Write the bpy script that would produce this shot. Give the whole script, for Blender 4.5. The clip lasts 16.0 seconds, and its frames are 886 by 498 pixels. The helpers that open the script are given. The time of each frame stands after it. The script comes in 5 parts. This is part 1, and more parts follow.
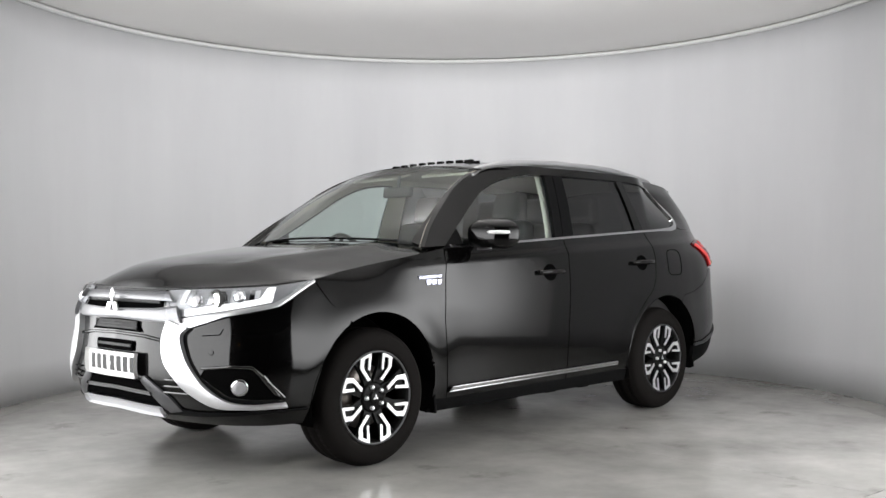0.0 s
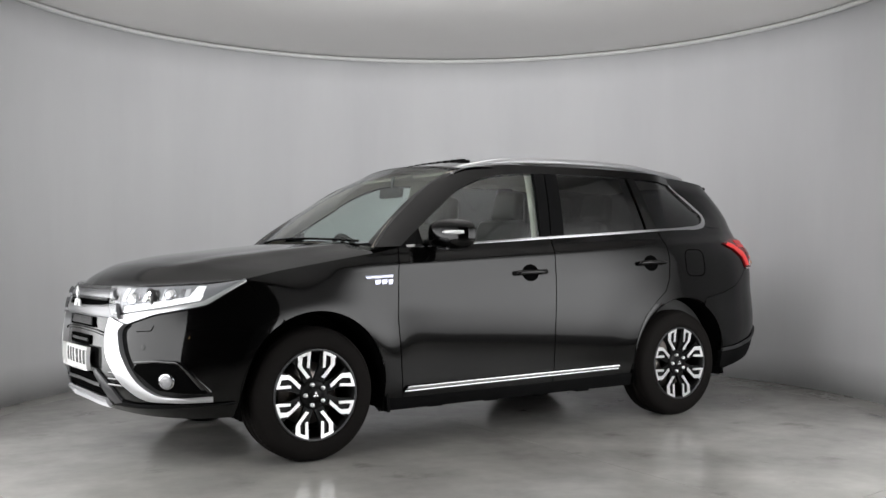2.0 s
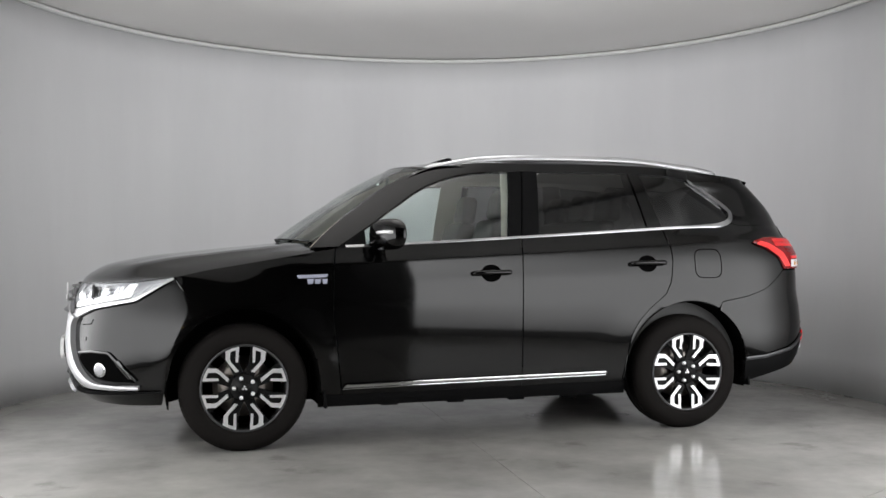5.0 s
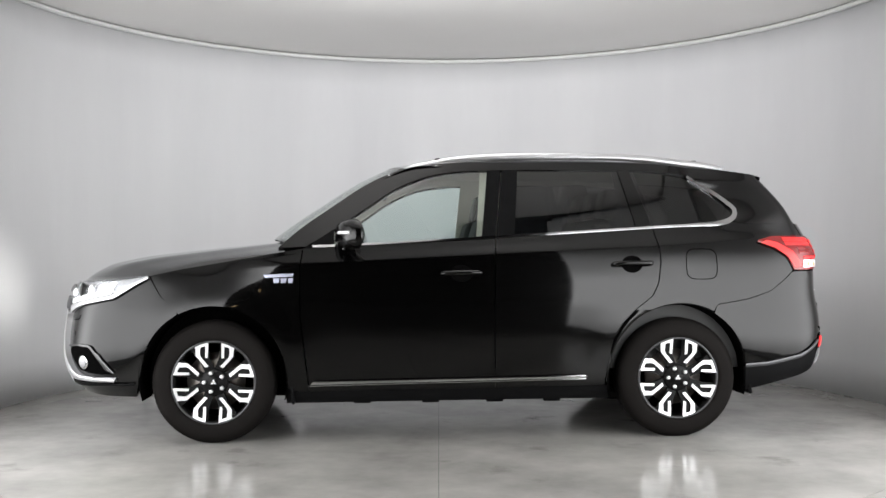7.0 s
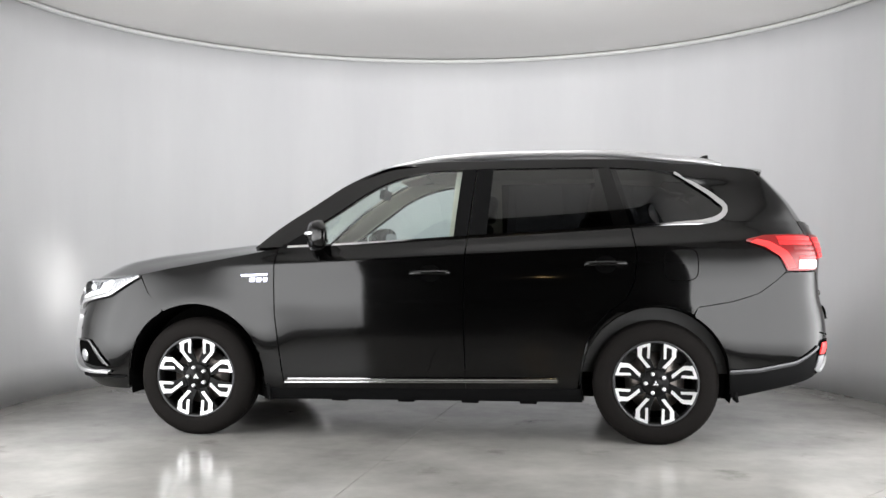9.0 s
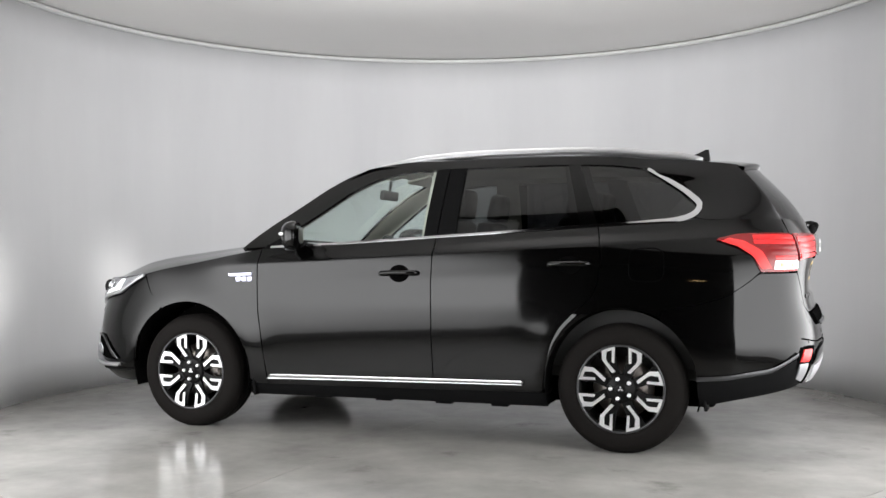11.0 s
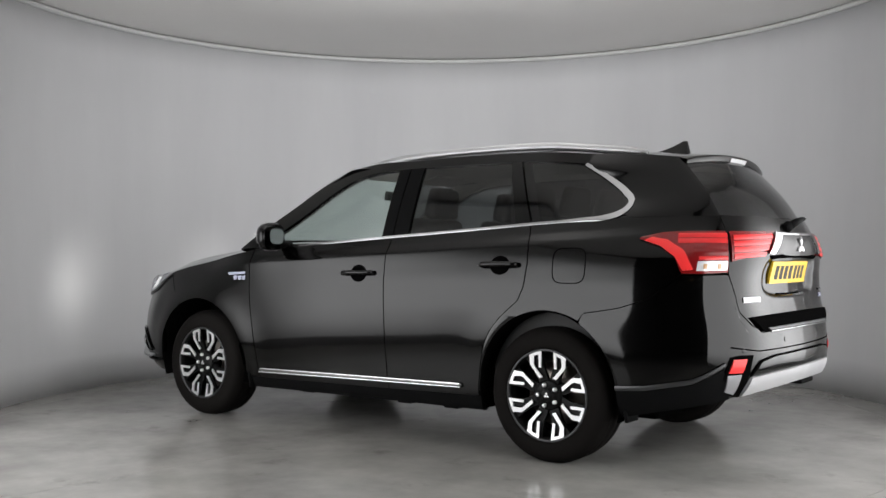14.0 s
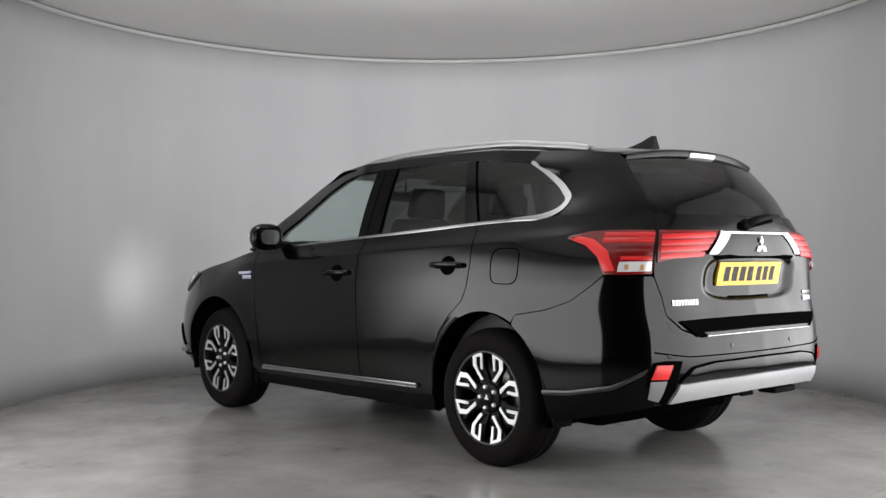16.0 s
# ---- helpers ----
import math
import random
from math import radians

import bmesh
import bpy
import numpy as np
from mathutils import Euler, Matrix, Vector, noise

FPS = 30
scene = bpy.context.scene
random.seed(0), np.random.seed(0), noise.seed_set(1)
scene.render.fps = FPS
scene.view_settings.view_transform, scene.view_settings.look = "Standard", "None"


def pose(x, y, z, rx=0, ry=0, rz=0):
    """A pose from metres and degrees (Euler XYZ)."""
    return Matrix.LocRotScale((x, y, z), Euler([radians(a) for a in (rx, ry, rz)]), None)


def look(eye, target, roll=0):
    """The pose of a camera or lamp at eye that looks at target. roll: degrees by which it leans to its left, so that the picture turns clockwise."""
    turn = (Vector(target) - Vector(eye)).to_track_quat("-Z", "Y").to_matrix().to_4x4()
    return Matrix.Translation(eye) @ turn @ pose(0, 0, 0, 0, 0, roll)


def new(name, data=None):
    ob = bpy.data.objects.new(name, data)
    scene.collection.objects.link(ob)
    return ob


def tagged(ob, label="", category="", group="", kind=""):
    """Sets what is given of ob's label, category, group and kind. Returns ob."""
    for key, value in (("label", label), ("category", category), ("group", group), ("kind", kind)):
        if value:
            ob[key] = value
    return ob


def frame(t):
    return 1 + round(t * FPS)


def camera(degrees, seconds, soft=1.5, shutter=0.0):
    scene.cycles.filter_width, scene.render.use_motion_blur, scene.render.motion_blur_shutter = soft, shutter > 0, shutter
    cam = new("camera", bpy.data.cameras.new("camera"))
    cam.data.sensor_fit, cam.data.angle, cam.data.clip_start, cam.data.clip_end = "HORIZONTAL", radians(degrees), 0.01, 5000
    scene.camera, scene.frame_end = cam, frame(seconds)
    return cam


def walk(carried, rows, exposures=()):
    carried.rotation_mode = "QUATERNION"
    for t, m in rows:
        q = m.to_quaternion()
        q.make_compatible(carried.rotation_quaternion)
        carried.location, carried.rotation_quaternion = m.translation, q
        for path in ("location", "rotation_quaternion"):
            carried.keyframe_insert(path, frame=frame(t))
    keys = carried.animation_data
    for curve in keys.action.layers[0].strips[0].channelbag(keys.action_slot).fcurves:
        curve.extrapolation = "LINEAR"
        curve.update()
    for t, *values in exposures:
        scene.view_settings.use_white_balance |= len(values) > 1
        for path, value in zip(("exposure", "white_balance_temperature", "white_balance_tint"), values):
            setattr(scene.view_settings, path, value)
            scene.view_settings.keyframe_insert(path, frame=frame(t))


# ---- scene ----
# ---------- camera ----------
cam = camera(47.66, 16.0)
EYE = (0.0, -6.614, 1.063)
STAND = look(EYE, (EYE[0] + math.sin(radians(.267)), EYE[1] + math.cos(radians(.267)), EYE[2] + math.tan(radians(.339))), -.106)
walk(cam, [(0.0, STAND), (16.0, STAND)], ((0, 0), (.5, -.14), (1, -.28), (1.5, -.41), (2, -.45), (3, -.54), (4, -.64), (5.2, -.36), (6.3, -.12), (7, .04), (8, .12), (9, .20), (10.2, .10), (11.3, -.03), (12, -.14),
                (12.5, -.36), (13.5, -.59), (15, -.61), (16, -.58)))

# turn of the turntable, in degrees at each time
TURN = ((0.0, 45.51), (0.5, 42.53), (1.0, 39.55), (1.5, 36.55), (2.0, 33.56), (2.5, 30.57), (3.0, 27.58), (3.5, 24.57), (4.0, 21.56),
        (6.5, 6.70), (7.0, 3.75), (7.5, .80), (8.0, -2.14), (8.5, -5.09), (9.0, -8.04), (11.5, -22.73), (12.0, -25.61), (12.5, -28.49),
        (13.0, -31.38), (13.5, -34.26), (14.0, -37.13), (14.5, -40.0), (15.0, -42.86), (15.5, -45.72), (16.0, -48.60))

# ---------- light ----------
world = bpy.data.worlds.new("dark_hall")
world.use_nodes = True
world.node_tree.nodes["Background"].inputs[0].default_value = (.02, .02, .022, 1)
world.node_tree.nodes["Background"].inputs[1].default_value = .2
scene.world = world


def unseen_fill(x, y, z, wide, high, target, watts, colour, spread=180):
    data = bpy.data.lights.new("unseen_fill", "AREA")
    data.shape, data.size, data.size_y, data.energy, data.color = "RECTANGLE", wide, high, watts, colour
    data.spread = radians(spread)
    ob = new("unseen_fill", data)
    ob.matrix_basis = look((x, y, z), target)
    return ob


# Two added lamps, out of view: one washes the wall, one brightens the ceiling.
unseen_fill(0, -.42, 2.86, 1.7, .3, (0, 3.2, 1.1), 63, (.985, .99, 1.0), 160)
unseen_fill(0, -1.05, 2.55, 1.5, .9, (0, -.95, 4), 24, (1.0, .99, .99))

# ---------- materials ----------
def material(name):
    m = bpy.data.materials.new(name)
    m.use_nodes = True
    nt = m.node_tree
    return m, nt, nt.nodes["Principled BSDF"]


def plain(name, colour, rough=.5, metal=0.0, coat=0.0, coat_rough=.03, grain=0.0, grain_size=60.0, bump=0.0, specular=.5):
    """Surface with a slight grain in colour, gloss and relief."""
    m, nt, b = material(name)
    b.inputs["Base Color"].default_value = (*colour, 1)
    b.inputs["Roughness"].default_value = rough
    b.inputs["Metallic"].default_value = metal
    b.inputs["Coat Weight"].default_value = coat
    b.inputs["Coat Roughness"].default_value = coat_rough
    b.inputs["Specular IOR Level"].default_value = specular
    if grain or bump:
        co, nz = nt.nodes.new("ShaderNodeTexCoord"), nt.nodes.new("ShaderNodeTexNoise")
        nz.inputs["Scale"].default_value, nz.inputs["Detail"].default_value = grain_size, 6
        nt.links.new(co.outputs["Object"], nz.inputs["Vector"])
        if grain:
            r = nt.nodes.new("ShaderNodeMapRange")
            r.inputs["To Min"].default_value, r.inputs["To Max"].default_value = max(0, rough - grain), min(1, rough + grain)
            nt.links.new(nz.outputs["Fac"], r.inputs["Value"])
            nt.links.new(r.outputs["Result"], b.inputs["Roughness"])
            mx = nt.nodes.new("ShaderNodeMix")
            mx.data_type = "RGBA"
            mx.inputs["A"].default_value = (*[c * (1 - grain) for c in colour], 1)
            mx.inputs["B"].default_value = (*[min(1, c * (1 + grain)) for c in colour], 1)
            nt.links.new(nz.outputs["Fac"], mx.inputs["Factor"])
            nt.links.new(mx.outputs["Result"], b.inputs["Base Color"])
        if bump:
            bp = nt.nodes.new("ShaderNodeBump")
            bp.inputs["Strength"].default_value, bp.inputs["Distance"].default_value = bump, .002
            nt.links.new(nz.outputs["Fac"], bp.inputs["Height"])
            nt.links.new(bp.outputs["Normal"], b.inputs["Normal"])
    return m


def glowing(name, colour, strength, rough=.3):
    m, nt, b = material(name)
    b.inputs["Base Color"].default_value = (*colour, 1)
    b.inputs["Roughness"].default_value = rough
    b.inputs["Emission Color"].default_value = (*colour, 1)
    b.inputs["Emission Strength"].default_value = strength
    return m


def diffuser(name, strength):
    """Translucent cloth lit from behind, brightest at its middle height and towards the opening."""
    m, nt, b = material(name)
    b.inputs["Base Color"].default_value = (.8, .8, .8, 1)
    b.inputs["Roughness"].default_value = .8
    co, sep, mul, top = nt.nodes.new("ShaderNodeTexCoord"), nt.nodes.new("ShaderNodeSeparateXYZ"), nt.nodes.new("ShaderNodeMath"), nt.nodes.new("ShaderNodeMath")
    nt.links.new(co.outputs["Object"], sep.inputs[0])
    fades = []
    for axis, a, c in (("Y", -.22, -1.05), ("Z", -.05, .55), ("Z", 2.4, 1.05)):
        r = nt.nodes.new("ShaderNodeMapRange")
        r.interpolation_type = "SMOOTHSTEP"
        r.inputs["From Min"].default_value, r.inputs["From Max"].default_value = a, c
        nt.links.new(sep.outputs[axis], r.inputs["Value"])
        fades.append(r.outputs["Result"])
    mid = nt.nodes.new("ShaderNodeMath")
    mul.operation, mid.operation, top.operation = "MULTIPLY", "MULTIPLY", "MULTIPLY"
    nt.links.new(fades[0], mul.inputs[0])
    nt.links.new(fades[1], mul.inputs[1])
    nt.links.new(mul.outputs[0], mid.inputs[0])
    nt.links.new(fades[2], mid.inputs[1])
    nt.links.new(mid.outputs[0], top.inputs[0])
    top.inputs[1].default_value = strength
    b.inputs["Emission Color"].default_value = (.985, .99, 1.0, 1)
    nt.links.new(top.outputs[0], b.inputs["Emission Strength"])
    return m


def glass(name, tint, gloss=.07):
    m = bpy.data.materials.new(name)
    m.use_nodes = True
    nt = m.node_tree
    nt.nodes.clear()
    out, mix = nt.nodes.new("ShaderNodeOutputMaterial"), nt.nodes.new("ShaderNodeMixShader")
    tr, gl, lw = nt.nodes.new("ShaderNodeBsdfTransparent"), nt.nodes.new("ShaderNodeBsdfGlossy"), nt.nodes.new("ShaderNodeLayerWeight")
    pw, ma = nt.nodes.new("ShaderNodeMath"), nt.nodes.new("ShaderNodeMath")
    pw.operation, ma.operation = "POWER", "MULTIPLY_ADD"
    lw.inputs["Blend"].default_value, pw.inputs[1].default_value, ma.inputs[1].default_value, ma.inputs[2].default_value = .5, 4.0, .9, gloss
    tr.inputs["Color"].default_value = (*tint, 1)
    gl.inputs["Roughness"].default_value = .01
    nt.links.new(lw.outputs["Facing"], pw.inputs[0])
    nt.links.new(pw.outputs[0], ma.inputs[0])
    nt.links.new(ma.outputs[0], mix.inputs["Fac"])
    nt.links.new(tr.outputs[0], mix.inputs[1])
    nt.links.new(gl.outputs[0], mix.inputs[2])
    nt.links.new(mix.outputs[0], out.inputs[0])
    return m


def mottled(name, dark, light, rough, size, stretch=(1, 1, 1), bump=.05, rough_var=.08, fine=9.0, marks=0.0):
    """Two scales of stain over a painted surface."""
    m, nt, b = material(name)
    co, mp = nt.nodes.new("ShaderNodeTexCoord"), nt.nodes.new("ShaderNodeMapping")
    mp.inputs["Scale"].default_value = stretch
    nt.links.new(co.outputs["Object"], mp.inputs["Vector"])
    n1, n2 = nt.nodes.new("ShaderNodeTexNoise"), nt.nodes.new("ShaderNodeTexNoise")
    n1.inputs["Scale"].default_value, n1.inputs["Detail"].default_value = size, 5
    n2.inputs["Scale"].default_value, n2.inputs["Detail"].default_value = size * fine, 6
    n2.inputs["Roughness"].default_value = .65
    for n in (n1, n2):
        nt.links.new(mp.outputs["Vector"], n.inputs["Vector"])
    add = nt.nodes.new("ShaderNodeMath")
    add.operation = "MULTIPLY_ADD"
    add.inputs[1].default_value = .22
    nt.links.new(n2.outputs["Fac"], add.inputs[0])
    nt.links.new(n1.outputs["Fac"], add.inputs[2])
    ramp = nt.nodes.new("ShaderNodeMapRange")
    ramp.inputs["From Min"].default_value, ramp.inputs["From Max"].default_value = .36, .86
    nt.links.new(add.outputs[0], ramp.inputs["Value"])
    mx = nt.nodes.new("ShaderNodeMix")
    mx.data_type = "RGBA"
    mx.inputs["A"].default_value, mx.inputs["B"].default_value = (*dark, 1), (*light, 1)
    nt.links.new(ramp.outputs["Result"], mx.inputs["Factor"])
    colour = mx.outputs["Result"]
    if marks:
        n3, r3, m3 = nt.nodes.new("ShaderNodeTexNoise"), nt.nodes.new("ShaderNodeMapRange"), nt.nodes.new("ShaderNodeMix")
        n3.inputs["Scale"].default_value, n3.inputs["Detail"].default_value = 2.3, 8
        n3.inputs["Roughness"].default_value = .62
        nt.links.new(mp.outputs["Vector"], n3.inputs["Vector"])
        r3.inputs["From Min"].default_value, r3.inputs["From Max"].default_value, r3.inputs["To Max"].default_value = .60, .72, marks
        nt.links.new(n3.outputs["Fac"], r3.inputs["Value"])
        m3.data_type = "RGBA"
        m3.inputs["B"].default_value = (.10, .095, .085, 1)
        nt.links.new(r3.outputs["Result"], m3.inputs["Factor"])
        nt.links.new(colour, m3.inputs["A"])
        colour = m3.outputs["Result"]
    nt.links.new(colour, b.inputs["Base Color"])
    rr = nt.nodes.new("ShaderNodeMapRange")
    rr.inputs["To Min"].default_value, rr.inputs["To Max"].default_value = rough - rough_var, rough + rough_var
    nt.links.new(n2.outputs["Fac"], rr.inputs["Value"])
    nt.links.new(rr.outputs["Result"], b.inputs["Roughness"])
    bp = nt.nodes.new("ShaderNodeBump")
    bp.inputs["Strength"].default_value, bp.inputs["Distance"].default_value = bump, .004
    nt.links.new(n2.outputs["Fac"], bp.inputs["Height"])
    nt.links.new(bp.outputs["Normal"], b.inputs["Normal"])
    return m


M_WALL = mottled("painted_wall", (.53, .53, .541), (.59, .59, .597), .75, .7, (2.2, 2.2, .35), .03)
M_CEIL = mottled("painted_ceiling", (.74, .725, .71), (.78, .768, .755), .85, .8, (1, 1, 1), .02)
M_TRIM = plain("white_trim", (.62, .62, .61), .5, grain=.05, grain_size=30)
M_FLOOR = mottled("painted_floor", (.195, .190, .180), (.358, .350, .329), .17, 1.6, (1, 1, 1), .006, .09, 6, .6)
M_FLOOR.node_tree.nodes["Principled BSDF"].inputs["Specular IOR Level"].default_value = .26
M_SEAM = plain("dark_joint", (.04, .04, .04), .8, grain=.1)
M_DIFFUSER = diffuser("lit_diffuser", 6.0)
M_HALL = mottled("dark_hall_wall", (.010, .010, .011), (.017, .017, .018), .9, .8)
M_PAINT = plain("black_paint", (.0007, .00065, .00065), .32, 0, 1.0, .06, grain=.03, grain_size=900, specular=.02)
M_PAINT.node_tree.nodes["Principled BSDF"].inputs["Coat IOR"].default_value = 1.38
M_GLOSS = plain("piano_black", (.004, .004, .004), .12, 0, .6, .02, grain=.02, grain_size=200)
M_PLASTIC = plain("black_plastic", (.005, .005, .0052), .55, grain=.15, grain_size=500, bump=.15, specular=.03)
# Near-black; on flat slots, pockets and dishes it paints the depth's shade.
M_MATT = plain("recess_black", (.0022, .0022, .0022), .8, grain=.1, grain_size=100, specular=0)
M_MESH = plain("mesh_black", (.02, .02, .02), .45, grain=.1)
M_CHROME = plain("chrome", (.50, .50, .51), .09, 1.0, grain=.03, grain_size=40)
M_SATIN = plain("satin_silver", (.17, .17, .175), .34, .85, grain=.015, grain_size=25)
M_SKID = plain("silver_paint", (.42, .42, .43), .40, .35, grain=.02, grain_size=30)
M_RAIL = plain("silver_rail", (.46, .46, .47), .36, .75, grain=.05, grain_size=120)
M_ALLOY = plain("machined_alloy", (.84, .84, .85), .34, .75, grain=.06, grain_size=200)
M_RIM = plain("rim_black", (.004, .004, .004), .45, grain=.1, specular=.15)
M_TYRE = plain("tyre_rubber", (.0095, .0085, .008), .75, grain=.25, grain_size=90, bump=.3, specular=.04)
M_DISC = plain("brake_steel", (.30, .27, .25), .4, .9, grain=.2, grain_size=70)
M_GLASS = glass("clear_glass", (.80, .88, .86), .11)
M_SCREEN = glass("windscreen_glass", (.80, .88, .84), .045)
M_PRIVACY = glass("privacy_glass", (.10, .104, .108), .055)
M_LENS = glass("lamp_lens", (.94, .95, .96), .03)
M_REDLENS = plain("red_lens", (.60, .012, .014), .30, 0, .25, .02, grain=.05, grain_size=60)
M_REDDARK = plain("dark_red_lens", (.16, .004, .005), .25, 0, .25, .02, grain=.05, grain_size=60)
M_REDLIT = glowing("glowing_red", (.70, .03, .03), .2, .3)
M_WHITELENS = plain("white_lens", (.75, .75, .76), .12, .2, 1.0, .02, grain=.05, grain_size=60)
M_AMBER = plain("amber_lens", (.48, .27, .13), .2, 0, 1.0, grain=.05)
M_LED = glowing("daylight_led", (.9, .9, .89), .75)
M_REFLECTOR = plain("lamp_reflector", (.50, .51, .53), .24, 1.0, grain=.04, grain_size=20)
M_LAMPGREY = plain("lamp_inner_grey", (.27, .27, .28), .3, .3, grain=.06, grain_size=30)
M_BEAM = glowing("headlight_beam", (1.0, .98, .93), 1150.0)
M_WARM = glowing("warm_lamp", (1.0, .68, .32), 26.0)
M_PLATEW = plain("white_plate", (.50, .50, .49), .35, grain=.04, grain_size=60)
M_PLATEY = plain("yellow_plate", (.62, .40, .02), .35, grain=.04, grain_size=60)
M_INK = plain("plate_ink", (.05, .05, .05), .6, grain=.1, specular=.1)
M_SEAT = plain("black_leather", (.022, .021, .021), .5, grain=.15, grain_size=120, bump=.3)
M_DASH = plain("dash_plastic", (.02, .02, .02), .6, grain=.15, grain_size=300, bump=.2)
M_CREAM = plain("cream_lining", (.55, .51, .44), .85, grain=.08, grain_size=200, bump=.15)
M_BADGE = plain("badge_blue_white", (.62, .64, .80), .2, .6, grain=.05)


# body skin: s runs round the car from the nose (-3.1) along the side (s = x) to the tail (3.1)
SK = (-3.1, -2.8, -2.5, -2.25, -2.0, -1.7, -1.335, -1.0, -.5, 0, .5, 1.0, 1.335, 1.7, 2.0, 2.25, 2.5, 2.8, 3.1)
ZK = (.20, .32, .45, .57, .70, .83, .95, 1.06, 1.18, 1.26)
NOSE_X = ((-2.13, -2.11, -2.04, -1.95, -1.84), (-2.24, -2.22, -2.14, -2.03, -1.88), (-2.28, -2.26, -2.18, -2.06, -1.90),
          (-2.29, -2.265, -2.18, -2.06, -1.90), (-2.28, -2.255, -2.165, -2.05, -1.895), (-2.265, -2.235, -2.145, -2.025, -1.88),
          (-2.19, -2.16, -2.08, -1.98, -1.855), (-2.06, -2.03, -1.96, -1.88, -1.80), (-1.9, -1.88, -1.84, -1.79, -1.75), (-1.85, -1.83, -1.79, -1.75, -1.72))
NOSE_Y = ((0, -.28, -.52, -.66, -.75, -.81, -.82), (0, -.30, -.56, -.71, -.80, -.85, -.86), (0, -.30, -.57, -.735, -.825, -.87, -.895),
          (0, -.30, -.57, -.735, -.83, -.88, -.905), (0, -.30, -.56, -.72, -.82, -.875, -.905), (0, -.29, -.54, -.69, -.785, -.85, -.89),
          (0, -.28, -.51, -.65, -.74, -.815, -.86), (0, -.26, -.48, -.60, -.69, -.76, -.81), (0, -.25, -.45, -.56, -.64, -.71, -.75), (0, -.24, -.43, -.53, -.60, -.66, -.70))
TAIL_X = ((1.93, 2.06, 2.14, 2.18, 2.20), (1.95, 2.11, 2.21, 2.26, 2.28), (1.96, 2.15, 2.27, 2.32, 2.34), (1.965, 2.16, 2.285, 2.345, 2.36),
          (1.965, 2.16, 2.28, 2.335, 2.35), (1.96, 2.145, 2.255, 2.295, 2.31), (1.955, 2.14, 2.25, 2.29, 2.305),
          (1.95, 2.135, 2.255, 2.315, 2.33), (1.935, 2.115, 2.23, 2.295, 2.31), (1.92, 2.085, 2.19, 2.25, 2.265))
TAIL_Y = ((-.82, -.81, -.77, -.68, -.53, -.29, 0), (-.86, -.85, -.81, -.72, -.57, -.30, 0), (-.895, -.875, -.835, -.75, -.60, -.31, 0),
          (-.905, -.885, -.845, -.765, -.615, -.32, 0), (-.905, -.885, -.84, -.76, -.61, -.315, 0), (-.90, -.88, -.838, -.757, -.607, -.31, 0),
          (-.895, -.872, -.83, -.755, -.605, -.31, 0), (-.88, -.85, -.805, -.735, -.59, -.305, 0), (-.825, -.80, -.755, -.68, -.555, -.295, 0), (-.785, -.76, -.72, -.65, -.535, -.29, 0))
SIDE_Y = (-.82, -.856, -.873, -.884, -.891, -.895, -.890, -.87, -.818, -.775)


def hermite(kn, vals, q):
    """Smooth curve through vals (along their first axis) at the knots kn."""
    kn, vals, q = np.asarray(kn, float), np.asarray(vals, float), np.clip(np.asarray(q, float), kn[0], kn[-1])
    h = np.diff(kn)
    sh = (len(h),) + (1,) * (vals.ndim - 1)
    d = np.diff(vals, axis=0) / h.reshape(sh)
    m = np.empty_like(vals)
    m[0], m[-1] = d[0], d[-1]
    w = (h[1:] / (h[1:] + h[:-1])).reshape((len(h) - 1,) + sh[1:])
    m[1:-1] = d[:-1] * w + d[1:] * (1 - w)
    i = np.clip(np.searchsorted(kn, q, side="right") - 1, 0, len(h) - 1)
    t = ((q - kn[i]) / h[i]).reshape(q.shape + (1,) * (vals.ndim - 1))
    hh = h[i].reshape(t.shape)
    return ((2 * t ** 3 - 3 * t ** 2 + 1) * vals[i] + (t ** 3 - 2 * t ** 2 + t) * hh * m[i]
            + (-2 * t ** 3 + 3 * t ** 2) * vals[i + 1] + (t ** 3 - t ** 2) * hh * m[i + 1])


XT = np.array([list(NOSE_X[k]) + [-1.7, -1.335, -1, -.5, 0, .5, 1, 1.335, 1.7] + list(TAIL_X[k]) for k in range(10)])
YT = np.array([list(NOSE_Y[k]) + [SIDE_Y[k] - .002, SIDE_Y[k] + .004, SIDE_Y[k] + .006, SIDE_Y[k] + .003, SIDE_Y[k] - .003] + list(TAIL_Y[k]) for k in range(10)])
for col, dx, dy in ((1, -.008, -.006), (2, -.024, -.018), (3, -.026, -.024), (4, -.016, -.022), (5, 0, -.012), (13, 0, -.012), (14, .006, -.022), (15, .014, -.026), (16, .008, -.018), (17, .0, -.006)):
    XT[1:8, col] += dx
    YT[1:8, col] += dy
FINE = np.linspace(.20, 1.26, 107)
XF, YF = hermite(ZK, XT, FINE), hermite(ZK, YT, FINE)


